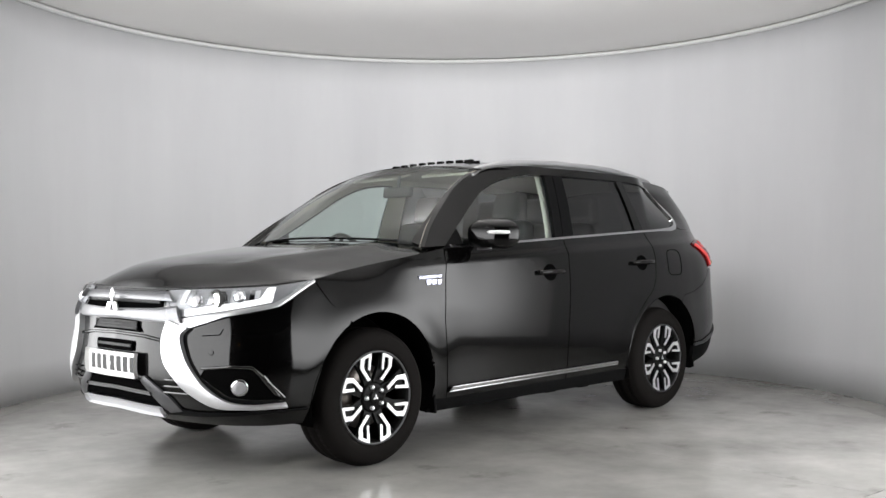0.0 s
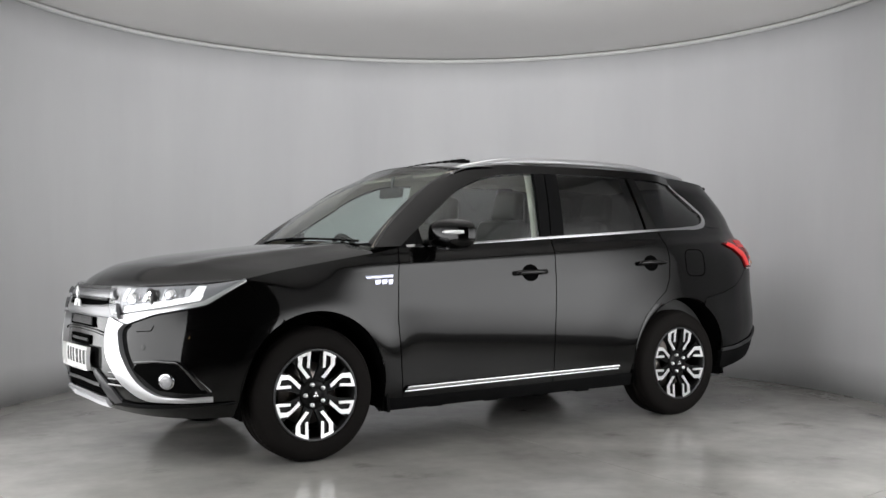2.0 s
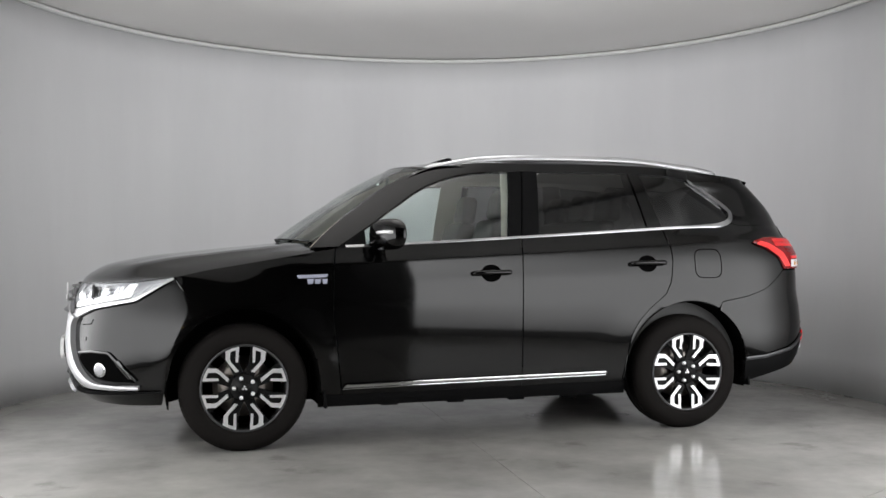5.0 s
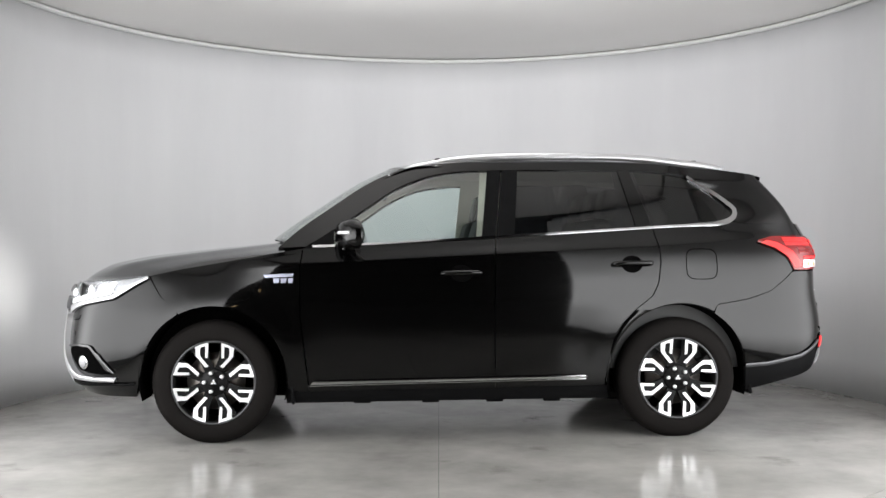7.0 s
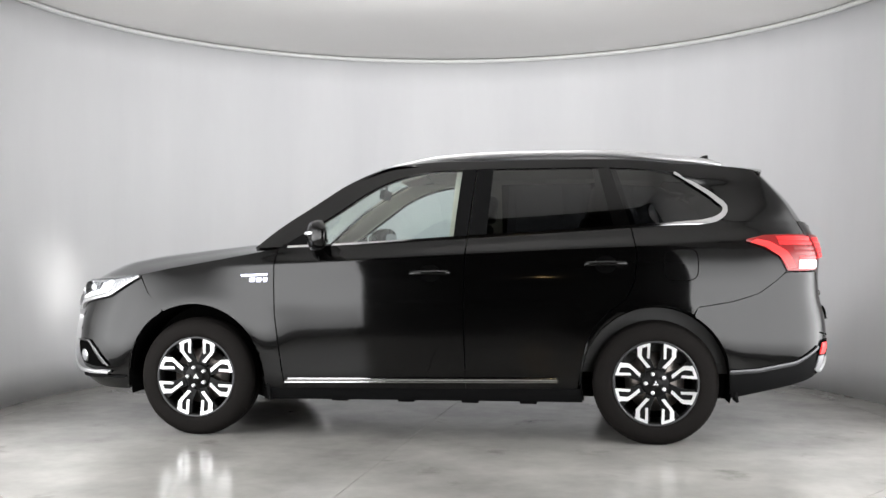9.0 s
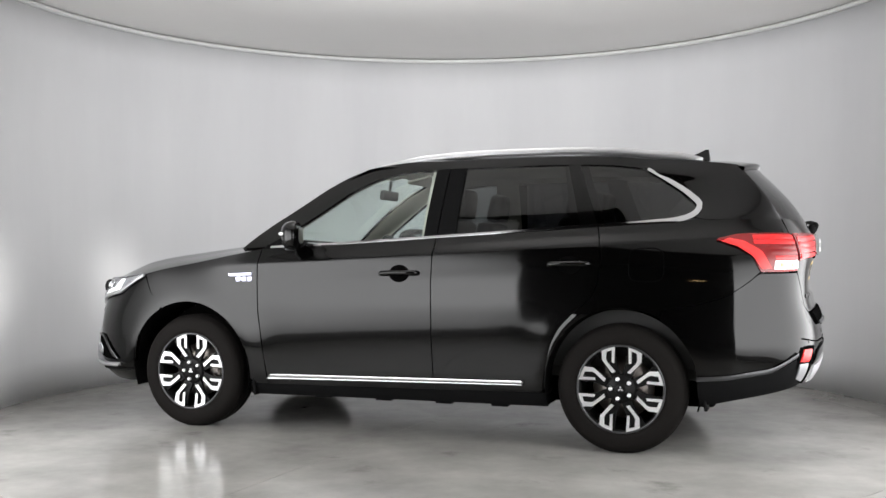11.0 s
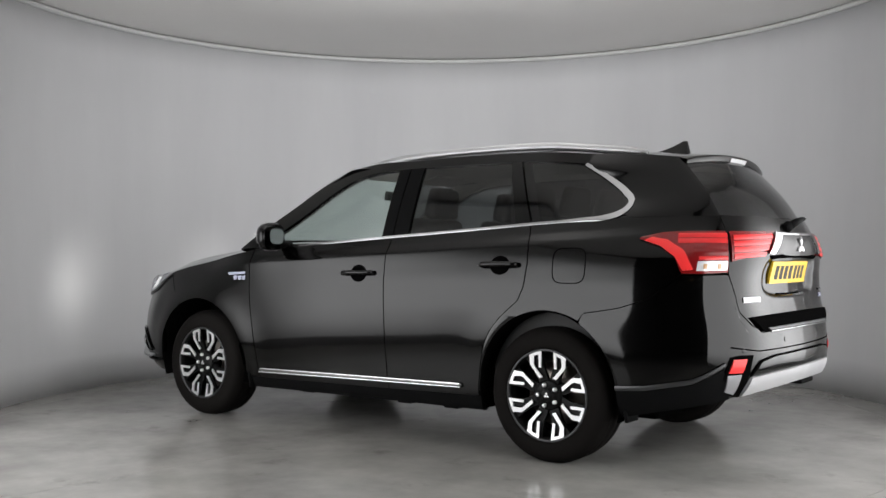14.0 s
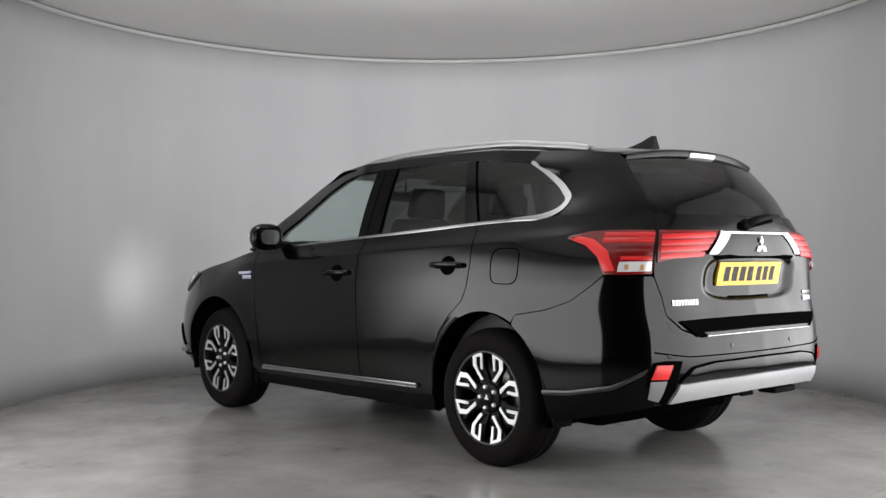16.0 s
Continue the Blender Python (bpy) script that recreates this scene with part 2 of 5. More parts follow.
def skin_flat(s, z):
    s, z = np.broadcast_arrays(np.asarray(s, float), np.asarray(z, float))
    a = s
    k = np.clip((z - .20) / .01, 0, 105.999)
    i = k.astype(int)
    fr = k - i
    X, Y = hermite(SK, XF.T, a.ravel()), hermite(SK, YF.T, a.ravel())
    n = np.arange(a.size)
    i, fr = i.ravel(), fr.ravel()
    x, y = (X[n, i] * (1 - fr) + X[n, i + 1] * fr).reshape(s.shape), (Y[n, i] * (1 - fr) + Y[n, i + 1] * fr).reshape(s.shape)
    # hollow round the rear number plate
    r = ((np.abs(3.1 - s) / .37) ** 4 + (np.abs(z - .955) / .108) ** 4) ** .25
    q = np.clip((1.06 - r) / .2, 0, 1)
    x = x - .024 * q * q * (3 - 2 * q)
    # sharp shoulder line along the side, and the wings' flares over the wheels
    d = z - (1.055 + .0535 * s)
    along = np.clip((s + 1.25) / .35, 0, 1) * np.clip((2.1 - s) / .25, 0, 1)
    y = y - .010 * along * np.where(d > 0, np.clip(1 - d / .05, 0, 1), np.clip(1 + d / .11, 0, 1) ** 2)
    for hub, swell, wide in ((-1.335, .016, .12), (1.335, .006, .13)):
        r = np.hypot(s - hub, z - .345)
        y = y - swell * np.exp(-(np.clip(r - .425, 0, 1) / wide) ** 2) * np.clip((z - .25) / .25, 0, 1)
    return np.stack([x, y, z], -1)


def skin(s, z, out=0.0):
    """Point of the body's skin, moved outwards by out; past the middle of nose or tail (|s| > 3.1) it comes back on the far side."""
    s, z = np.broadcast_arrays(np.asarray(s, float), np.asarray(z, float))
    far = np.abs(s) > 3.1
    a = np.where(far, np.sign(s) * (6.2 - np.abs(s)), s)
    p = skin_flat(a, z)
    e = .004
    ds = skin_flat(np.clip(a + e, -3.1, 3.1), z) - skin_flat(np.clip(a - e, -3.1, 3.1), z)
    dz = skin_flat(a, z + e) - skin_flat(a, z - e)
    n = np.cross(ds, dz)
    n /= np.linalg.norm(n, axis=-1, keepdims=True) + 1e-12
    p = p + n * np.asarray(out)[..., None] if np.ndim(out) else p + n * out
    p[..., 1] = np.where(far, -p[..., 1], p[..., 1])
    return p


# ---------- mesh helpers ----------
def resample(pts, n, smooth=False):
    """n points, evenly spread along a polyline (in two or three dimensions)."""
    p = np.asarray(pts, float)
    d = np.r_[0, np.cumsum(np.linalg.norm(np.diff(p, axis=0), axis=1))]
    q = np.linspace(0, d[-1], n)
    if smooth and len(p) > 2:
        return hermite(d, p, q)
    return np.stack([np.interp(q, d, p[:, k]) for k in range(p.shape[1])], -1)


def coons(bottom, top, left, right, nu, nv, smooth=True):
    """Grid between four curves; bottom and top run the same way, left and right run from bottom to top."""
    b, t = resample(bottom, nu, smooth), resample(top, nu, smooth)
    l, r = resample(left, nv, smooth), resample(right, nv, smooth)
    u, v = np.linspace(0, 1, nu)[:, None, None], np.linspace(0, 1, nv)[None, :, None]
    b, t, l, r = b[:, None], t[:, None], l[None], r[None]
    return ((1 - v) * b + v * t + (1 - u) * l + u * r
            - ((1 - u) * (1 - v) * b[:1] + u * (1 - v) * b[-1:] + (1 - u) * v * t[:1] + u * v * t[-1:]))


def mesh_object(name, verts, faces, mat, parent=None, smooth=True, label=""):
    me = bpy.data.meshes.new(name)
    me.from_pydata([tuple(map(float, v)) for v in verts], [], faces)
    me.materials.append(mat)
    if smooth:
        me.polygons.foreach_set("use_smooth", [True] * len(me.polygons))
    me.update()
    ob = new(name, me)
    ob.parent = parent
    if label:
        tagged(ob, label)
    return ob


def flip(p, mirror):
    p = np.array(p, float)
    if mirror:
        p[..., 1] *= -1
    return p


def shell(name, P, mat, parent, depth=.012, mirror=False, label="", back=False):
    """A sheet from a grid of points, with its edges turned in by depth."""
    P = np.asarray(P, float)
    nu, nv = P.shape[:2]
    du, dv = np.gradient(P, axis=0), np.gradient(P, axis=1)
    n = np.cross(du, dv)
    n /= np.linalg.norm(n, axis=-1, keepdims=True) + 1e-12
    verts = list(P.reshape(-1, 3))
    faces = [(i * nv + j, (i + 1) * nv + j, (i + 1) * nv + j + 1, i * nv + j + 1) for i in range(nu - 1) for j in range(nv - 1)]
    if depth:
        ring = ([(i, 0) for i in range(nu)] + [(nu - 1, j) for j in range(1, nv)] + [(i, nv - 1) for i in range(nu - 2, -1, -1)]
                + [(0, j) for j in range(nv - 2, 0, -1)])
        base, k = len(verts), len(ring)
        for i, j in ring:
            verts.append(P[i, j])
        for i, j in ring:
            verts.append(P[i, j] - n[i, j] * depth)
        faces += [(base + a, base + k + a, base + k + (a + 1) % k, base + (a + 1) % k) for a in range(k)]
        if back:
            base2 = len(verts)
            verts += list((P - n * depth).reshape(-1, 3))
            faces += [(base2 + i * nv + j, base2 + i * nv + j + 1, base2 + (i + 1) * nv + j + 1, base2 + (i + 1) * nv + j)
                      for i in range(nu - 1) for j in range(nv - 1)]
    verts = flip(verts, mirror)
    if mirror:
        faces = [f[::-1] for f in faces]
    return mesh_object(name, verts, faces, mat, parent, True, label)


def on_skin(grid, out=0.0):
    return skin(grid[..., 0], grid[..., 1], out)


def patch(name, bottom, top, left, right, nu, nv, mat, parent, out=0.0, depth=.012, mirror=False, smooth=False, label=""):
    return shell(name, on_skin(coons(bottom, top, left, right, nu, nv, smooth), out), mat, parent, depth, mirror, label)


def band(name, low, high, n, mat, parent, out=.004, depth=.012, mirror=False, m=5, smooth=False, label=""):
    """A strip of the skin between two curves in (s, z)."""
    a, b = resample(low, n, smooth), resample(high, n, smooth)
    v = np.linspace(0, 1, m)[None, :, None]
    g = a[:, None] * (1 - v) + b[:, None] * v
    bulge = out + .35 * min(depth, .01) * np.sin(np.pi * v[..., 0]) * np.ones((n, 1))
    return shell(name, skin(g[..., 0], g[..., 1], bulge), mat, parent, depth, mirror, label)


def lathe(name, profile, n, mat, parent, centre, axis="y", label="", smooth=True, sign=1):
    """A turned form: profile of (radius, along) round an axis through centre."""
    verts, faces, k = [], [], len(profile)
    for i in range(n):
        a = 2 * math.pi * i / n
        for r, h in profile:
            c, s = r * math.cos(a), r * math.sin(a)
            v = {"y": (c, h * sign, s), "x": (h * sign, c, s), "z": (c, s, h * sign)}[axis]
            verts.append((centre[0] + v[0], centre[1] + v[1], centre[2] + v[2]))
    for i in range(n):
        for j in range(k - 1):
            f = (i * k + j, i * k + j + 1, (i + 1) % n * k + j + 1, (i + 1) % n * k + j)
            faces.append(f if sign > 0 else f[::-1])
    return mesh_object(name, verts, faces, mat, parent, smooth, label)


def tube(name, pts, radii, n, mat, parent, label="", flat=1.0, smooth=True):
    """A round bar along a 3D polyline; flat squashes it in height."""
    p = np.asarray(pts, float)
    d = np.gradient(p, axis=0)
    d /= np.linalg.norm(d, axis=1, keepdims=True)
    verts, faces = [], []
    radii = np.broadcast_to(radii, (len(p),))
    for q, t, r in zip(p, d, radii):
        a = np.cross(t, (0, 0, 1))
        a = np.array((1., 0, 0)) if np.linalg.norm(a) < 1e-4 else a / np.linalg.norm(a)
        b = np.cross(a, t)
        for k in range(n):
            w = 2 * math.pi * k / n
            verts.append(q + a * r * math.cos(w) + b * r * flat * math.sin(w))
    m = len(p)
    for i in range(m - 1):
        for k in range(n):
            faces.append((i * n + k, (i + 1) * n + k, (i + 1) * n + (k + 1) % n, i * n + (k + 1) % n))
    faces += [tuple(range(n)), tuple(range((m - 1) * n, m * n))[::-1]]
    return mesh_object(name, verts, faces, mat, parent, smooth, label)


def block(name, size, centre, mat, parent, round_=.02, turn=(0, 0, 0), taper=(1, 1), label="", segments=3):
    """A box with rounded edges, narrowed at its top by taper."""
    bm = bmesh.new()
    bmesh.ops.create_cube(bm, size=1)
    for v in bm.verts:
        k = v.co.z + .5
        v.co = Vector((v.co.x * size[0] * (1 + (taper[0] - 1) * k), v.co.y * size[1] * (1 + (taper[1] - 1) * k), v.co.z * size[2]))
    if round_:
        bmesh.ops.bevel(bm, geom=list(bm.edges), offset=round_, segments=segments, affect="EDGES", profile=.6)
    bm.transform(pose(*centre, *turn))
    me = bpy.data.meshes.new(name)
    bm.to_mesh(me)
    bm.free()
    me.materials.append(mat)
    me.polygons.foreach_set("use_smooth", [True] * len(me.polygons))
    ob = new(name, me)
    ob.parent = parent
    if label:
        tagged(ob, label)
    return ob


def prism(name, poly, place, thick, mat, parent, label="", bevel=0.0):
    """An outline (u, v) raised by thick in a plane; place maps (u, v, w) to the world."""
    n = len(poly)
    verts = [place(u, v, 0) for u, v in poly] + [place(u, v, thick) for u, v in poly]
    faces = [tuple(range(n))[::-1], tuple(range(n, 2 * n))] + [(i, (i + 1) % n, n + (i + 1) % n, n + i) for i in range(n)]
    return mesh_object(name, verts, faces, mat, parent, False, label)


# ---------- the studio ----------
FLOOR_C, FLOOR_R, TOP_C, TOP_R, TOP_Z = (.046, .226), 3.10, (.058, -.03), 3.27, 2.95
FLANK = ((3.16, .2), (3.15, -.4), (3.02, -1.2), (2.72, -2.05), (2.30, -2.75), (1.80, -3.30), (1.50, -3.61))
TABLE_R = 2.90


def ring_point(a, k, extra=0.0):
    """Point of the curved wall's inner face at the angle a, k from floor (0) to top (1)."""
    cx, cy = [FLOOR_C[i] * (1 - k) + TOP_C[i] * k for i in (0, 1)]
    r = FLOOR_R * (1 - k) + TOP_R * k + extra
    return (cx + r * math.cos(a), cy + r * math.sin(a), TOP_Z * k)


def curved_wall():
    angles = np.linspace(0, math.pi, 97)
    flank = resample(FLANK, 40, True)
    nk = 12
    verts, faces = [], []


    def plan(extra, k):
        """The wall's line at the height k: straight-ish flanks towards the opening, and the round back between them."""
        arc = [ring_point(a, k, extra) for a in angles]
        side = []
        for x, y in flank[1:]:
            f = min(1, (.2 - y) / 1.2)
            out = (FLOOR_R * (1 - k) + TOP_R * k - 3.11) * (1 - f)
            side.append((x + out + extra, y + (FLOOR_C[1] * (1 - k) + TOP_C[1] * k - .2) * (1 - f), TOP_Z * k))
        left = [(-x + .1 * max(0, 1 + y / 3), y, z) for x, y, z in side]
        return side[::-1] + arc + left

    for extra in (0, .12):
        cols = [plan(extra, k) for k in np.linspace(0, 1, nk)]
        na = len(cols[0])
        for i in range(na):
            for j in range(nk):
                verts.append(cols[j][i])
    m = na * nk
    for i in range(na - 1):
        for j in range(nk - 1):
            q = (i * nk + j, i * nk + j + 1, (i + 1) * nk + j + 1, (i + 1) * nk + j)
            faces += [q, tuple(m + v for v in q[::-1])]
    for i in range(na - 1):
        faces += [(i * nk, (i + 1) * nk, m + (i + 1) * nk, m + i * nk), (i * nk + nk - 1, m + i * nk + nk - 1, m + (i + 1) * nk + nk - 1, (i + 1) * nk + nk - 1)]
    for j in range(nk - 1):
        e = (na - 1) * nk
        faces += [(j, m + j, m + j + 1, j + 1), (e + j, e + j + 1, m + e + j + 1, m + e + j)]
    ob = mesh_object("wall_curved", verts, faces, M_WALL)
    tagged(ob, "white painted curved studio wall with faint vertical streaks", "wall", kind="structure")
    # round-edged trim along the top of the wall
    pts = [Vector(ring_point(a, 1, -.012)) + Vector((0, 0, .012)) for a in angles]
    tr = tube("trim_rim", pts, .026, 10, M_TRIM, None, "", .75)
    tagged(tr, "white rounded trim along the top of the curved wall", "trim", kind="structure")
    # The dark bar's colour stands for the shade in the gap above the trim.
    pts = [Vector(ring_point(a, 1, .02)) + Vector((0, 0, .030)) for a in angles]
    tr = tube("trim_shadow_gap", pts, .010, 8, M_SEAM, None)
    tagged(tr, "dark bar standing for the shaded gap between wall trim and ceiling", "trim", kind="structure")


def light_walls():
    """Lit diffuser cloth over the flanks of the wall, on both sides of the opening."""
    line = resample(FLANK, 40, True)[4:]
    for side in (False, True):
        P = np.array([[(x - .05, y, z) for z in np.linspace(.15, 2.85, 14)] for x, y in line])
        if side:
            P[..., 0] = -P[..., 0] + .1 * np.clip(1 + P[..., 1] / 3, 0, 1)
        ob = shell("wall_diffuser", P if side else P[::-1], M_DIFFUSER, None, .01)
        tagged(ob, "translucent white diffuser cloth lit from behind", "light panel", kind="structure")


def disc(name, z, r0, r1, cx, cy, mat, n=128, thick=.05, a0=0.0, a1=2 * math.pi):
    """A flat ring or sector of a disc with thickness."""
    closed = abs(a1 - a0 - 2 * math.pi) < 1e-6
    rs = np.linspace(r0, r1, 6)
    verts, faces = [], []
    angles = np.linspace(a0, a1, n + 1)
    for lay in (0, -thick):
        for a in angles:
            for r in rs:
                verts.append((cx + r * math.cos(a), cy + r * math.sin(a), z + lay))
    m = len(verts) // 2
    k = len(rs)
    for i in range(n):
        for j in range(k - 1):
            q = (i * k + j, i * k + j + 1, (i + 1) * k + j + 1, (i + 1) * k + j)
            faces += [q, tuple(m + v for v in q[::-1])]
        faces += [(i * k + k - 1, m + i * k + k - 1, m + (i + 1) * k + k - 1, (i + 1) * k + k - 1)]
        if r0 > 0:
            faces += [(i * k, (i + 1) * k, m + (i + 1) * k, m + i * k)]
    if not closed:
        for j in range(k - 1):
            e = n * k
            faces += [(j, m + j, m + j + 1, j + 1), (e + j, e + j + 1, m + e + j + 1, m + e + j)]
    return mesh_object(name, verts, faces, mat, smooth=False)


def studio():
    curved_wall()
    # fixed floor round the turntable, reaching into the hall where the camera stands
    bm = bmesh.new()
    n = 96
    inner = [bm.verts.new((TABLE_R + .006) * Vector((math.cos(2 * math.pi * i / n), math.sin(2 * math.pi * i / n), 0))) for i in range(n)]
    outer = []
    for i in range(n):
        a = 2 * math.pi * i / n
        c, s = math.cos(a), math.sin(a)
        k = min(5.5 / max(abs(c), 1e-6), (4.5 if s > 0 else 11.0) / max(abs(s), 1e-6))
        outer.append(bm.verts.new((c * k, s * k, 0)))
    low = [bm.verts.new(v.co - Vector((0, 0, .06))) for v in inner]
    for i in range(n):
        j = (i + 1) % n
        bm.faces.new((inner[i], outer[i], outer[j], inner[j]))
        bm.faces.new((inner[i], inner[j], low[j], low[i]))
    me = bpy.data.meshes.new("floor")
    bm.to_mesh(me)
    bm.free()
    me.materials.append(M_FLOOR)
    tagged(new("floor", me), "grey painted concrete floor round the turntable", "floor", kind="structure")
    pit = disc("floor_pit", -.058, 0, TABLE_R + .05, 0, 0, M_SEAM, 64, .02)
    tagged(pit, "dark pit under the turntable", "floor", kind="structure")
    ceil = disc("ceiling", TOP_Z + .088, 0, 3.75, .05, 0, M_CEIL, 96, .05)
    tagged(ceil, "off-white painted round studio ceiling", "ceiling", kind="structure")
    # dark hall that closes the place behind the camera
    for name, sz, c in (("wall_hall_back", (11.2, .1, 3.9), (0, -11, 1.9)), ("wall_hall_left", (.1, 8.0, 3.9), (-5.5, -7.0, 1.9)),
                        ("wall_hall_right", (.1, 8.0, 3.9), (5.5, -7.0, 1.9)), ("wall_far", (11.2, .1, 3.9), (0, 4.5, 1.9)),
                        ("wall_far_left", (.1, 7.5, 3.9), (-5.5, .75, 1.9)), ("wall_far_right", (.1, 7.5, 3.9), (5.5, .75, 1.9))):
        tagged(block(name, sz, c, M_HALL, None, 0), "dark unlit wall of the surrounding hall", "wall", kind="structure")
    tagged(block("ceiling_hall", (11.2, 15.6, .1), (0, -3.25, 3.9), M_HALL, None, 0), "dark unlit hall ceiling", "ceiling", kind="structure")


def hall_lamp():
    """Small warm bulkhead lamp high on the hall's back wall; the car's doors mirror it."""
    lamp = block("wall_lamp", (.26, .05, .14), (-1.45, -10.925, 2.62), M_PLASTIC, None, .012)
    tagged(lamp, "small lit warm lamp on the dark hall wall", "lamp")
    block("diffuser", (.20, .03, .085), (-1.45, -10.895, 2.62), M_WARM, lamp, .01, label="glowing warm lamp cover")


def turntable():
    base = new("turntable")
    tagged(base, "round grey painted turntable floor with one straight joint", "turntable")
    seam = radians(-93.75)
    for side in (0, 1):
        a0 = seam + side * math.pi
        ob = disc("deck_panel", 0, 0, TABLE_R, 0, 0, M_FLOOR, 80, .03, a0, a0 + math.pi)
        ob.location = (.0015 * math.cos(a0 + math.pi / 2), .0015 * math.sin(a0 + math.pi / 2), 0)
        ob.parent = base
    return base


studio()
light_walls()
hall_lamp()
TABLE = turntable()


# ---------- the car (nose towards -x, its left side towards -y) ----------
HUB_X, HUB_Z, TYRE_R = 1.335, .345, .348
CAR = new("car")
tagged(CAR, "glossy black five-door SUV with chrome trim and silver roof rails", "car")


def arch(x0, a0, a1, n=24, rx=.412, rz=.432):
    """Edge of a wheel arch from angle a0 to a1 (degrees, 0 = towards the tail)."""
    return [(x0 + rx * math.cos(radians(a)), HUB_Z + rz * math.sin(radians(a))) for a in np.linspace(a0, a1, n)]


def mirrored(pts, end):
    """The same outline on the far side, run on past the middle of nose (-3.1) or tail (3.1)."""
    return [(2 * end - s, z) for s, z in pts]


BELT = [(-.84, 1.10), (-.518, 1.118), (.277, 1.162), (.75, 1.192), (1.205, 1.218), (1.524, 1.238), (1.9, 1.248), (2.3, 1.25)]


def belt_z(x):
    b = np.array(BELT)
    return np.interp(x, b[:, 0], b[:, 1])


DOOR_A = [(-.80, .285), (-.82, .46), (-.85, .72), (-.852, .9), (-.85, 1.005), (-.835, 1.10)]
DOOR_B = [(.268, .295), (.262, .58), (.262, .9), (.266, 1.065), (.276, 1.16)]
DOOR_C_UP = [(1.075, .742), (1.18, .825), (1.215, .9), (1.232, 1.02), (1.228, 1.1), (1.205, 1.216)]
DOOR_C_LOW = [(.905, .31), (.925, .445), (.955, .575), (1.0, .66)]
FENDER_SEAM = [(-1.515, .735), (-1.55, .775), (-1.615, .83), (-1.69, .945)]


def shift(pts, d):
    return [(s + d, z) for s, z in pts]


def body_panels():
    g = .0035
    for side in (False, True):
        # front wing
        low = arch(-HUB_X, 116, 2, 30) + [(-.915, .30), (-.86, .285), (-.80 - g, .283)]
        patch("front_wing", low, [(-1.69, .945), (-1.5, .985), (-1.335, 1.012), (-1.1, 1.05), (-.835 - g, 1.092)], FENDER_SEAM,
              shift(DOOR_A, -g), 70, 70, M_PAINT, CAR, mirror=side)
        d = patch("front_door", [(-.80, .285), (.268, .295)], [(-.835, 1.10), (-.518, 1.118), (.276, 1.16)], shift(DOOR_A, g), shift(DOOR_B, -g), 48, 90, M_PAINT, CAR, mirror=side)
        handle(d, .068, .957, side)
        mirror_glass(CAR, side)
        d = patch("rear_door", [(.268, .295), (.905, .31)], [(.276, 1.16), (.75, 1.19), (1.205, 1.216)], shift(DOOR_B, g), shift(DOOR_C_LOW + DOOR_C_UP, -g), 44, 90, M_PAINT, CAR, mirror=side)
        handle(d, 1.062, 1.008, side)
        low = [(1.075 + g, .742)] + arch(HUB_X, 113, 62, 16)
        q = patch("rear_quarter_panel", low, [(1.205 + g, 1.216), (1.524, 1.238), (1.9, 1.248), (2.36, 1.25)], shift(DOOR_C_UP, g),
                  [(1.535, .735), (1.56, .775), (1.75, .805), (1.91, .85), (2.04, .925), (2.1, .97), (2.26, 1.1), (2.36, 1.25)], 60, 60, M_PAINT, CAR, mirror=side)
        fuel_flap(q, side)
        band("arch_flange", arch(HUB_X, 178, 113, 24), [(s + g, z) for s, z in DOOR_C_LOW] + [(1.075 + g, .742)], 24, M_PAINT, q, 0, .012, side, smooth=True)
        # lip behind the rear arch, sill and lower trim
        band("sill", [(-.93, .215), (.93, .225)], [(-.93, .287), (.93, .303)], 40, M_PLASTIC, CAR, out=-.006, depth=.10, mirror=side)
        s = band("sill_moulding", [(-.80, .318), (.80, .343)], [(-.77, .347), (.80, .366)], 40, M_GLOSS, CAR, out=.010, depth=.016, mirror=side)
        band("chrome_strip", [(-.795, .328), (.79, .3515)], [(-.775, .348), (.79, .3685)], 40, M_CHROME, s, out=.0135, depth=.006, mirror=side, m=4)
        band("chrome_strip", [(-.80, .318), (.79, .343)], [(-.795, .3265), (.79, .3503)], 40, M_CHROME, s, out=.0125, depth=.006, mirror=side, m=4)
        arch_liner(-HUB_X, side)
        arch_liner(HUB_X, side)
        for x in (-.905, 1.76):
            mudflap(x, side)
        badge(side)
    # bumpers, run right round nose and tail
    edge = [(-1.80, .265), (-1.762, .36)] + arch(-HUB_X, 168, 118, 16)[2:] + [(-1.52, .745), (-1.55, .78), (-1.62, .83), (-1.697, .94)]
    far = mirrored(edge, -3.1)
    top = [(-1.697, .94), (-2.0, .925), (-2.3, .915), (-2.62, .91), (-3.1, .908)]
    low = [(-1.80, .265), (-2.1, .262), (-2.5, .27), (-3.1, .285)]
    patch("front_bumper", mirrored(low, -3.1) + low[::-1][1:], mirrored(top, -3.1) + top[::-1][1:], far, edge, 150, 40, M_PAINT, CAR, depth=.03)
    edge = [(1.76, .30), (1.735, .42)] + arch(HUB_X, 18, 60, 14) + [(1.545, .738), (1.56, .77)]
    top = [(1.56, .77), (1.75, .80), (1.91, .846), (2.04, .92), (2.1, .962), (2.40, .965), (2.45, .87), (2.47, .785), (2.55, .72), (2.66, .685), (3.1, .69)]
    low = [(1.76, .30), (2.0, .335), (2.2, .365), (2.45, .385), (3.1, .41)]
    patch("rear_bumper", low + mirrored(low, 3.1)[::-1][1:], top + mirrored(top, 3.1)[::-1][1:], edge, mirrored(edge, 3.1), 160, 36, M_PAINT, CAR, depth=.03)
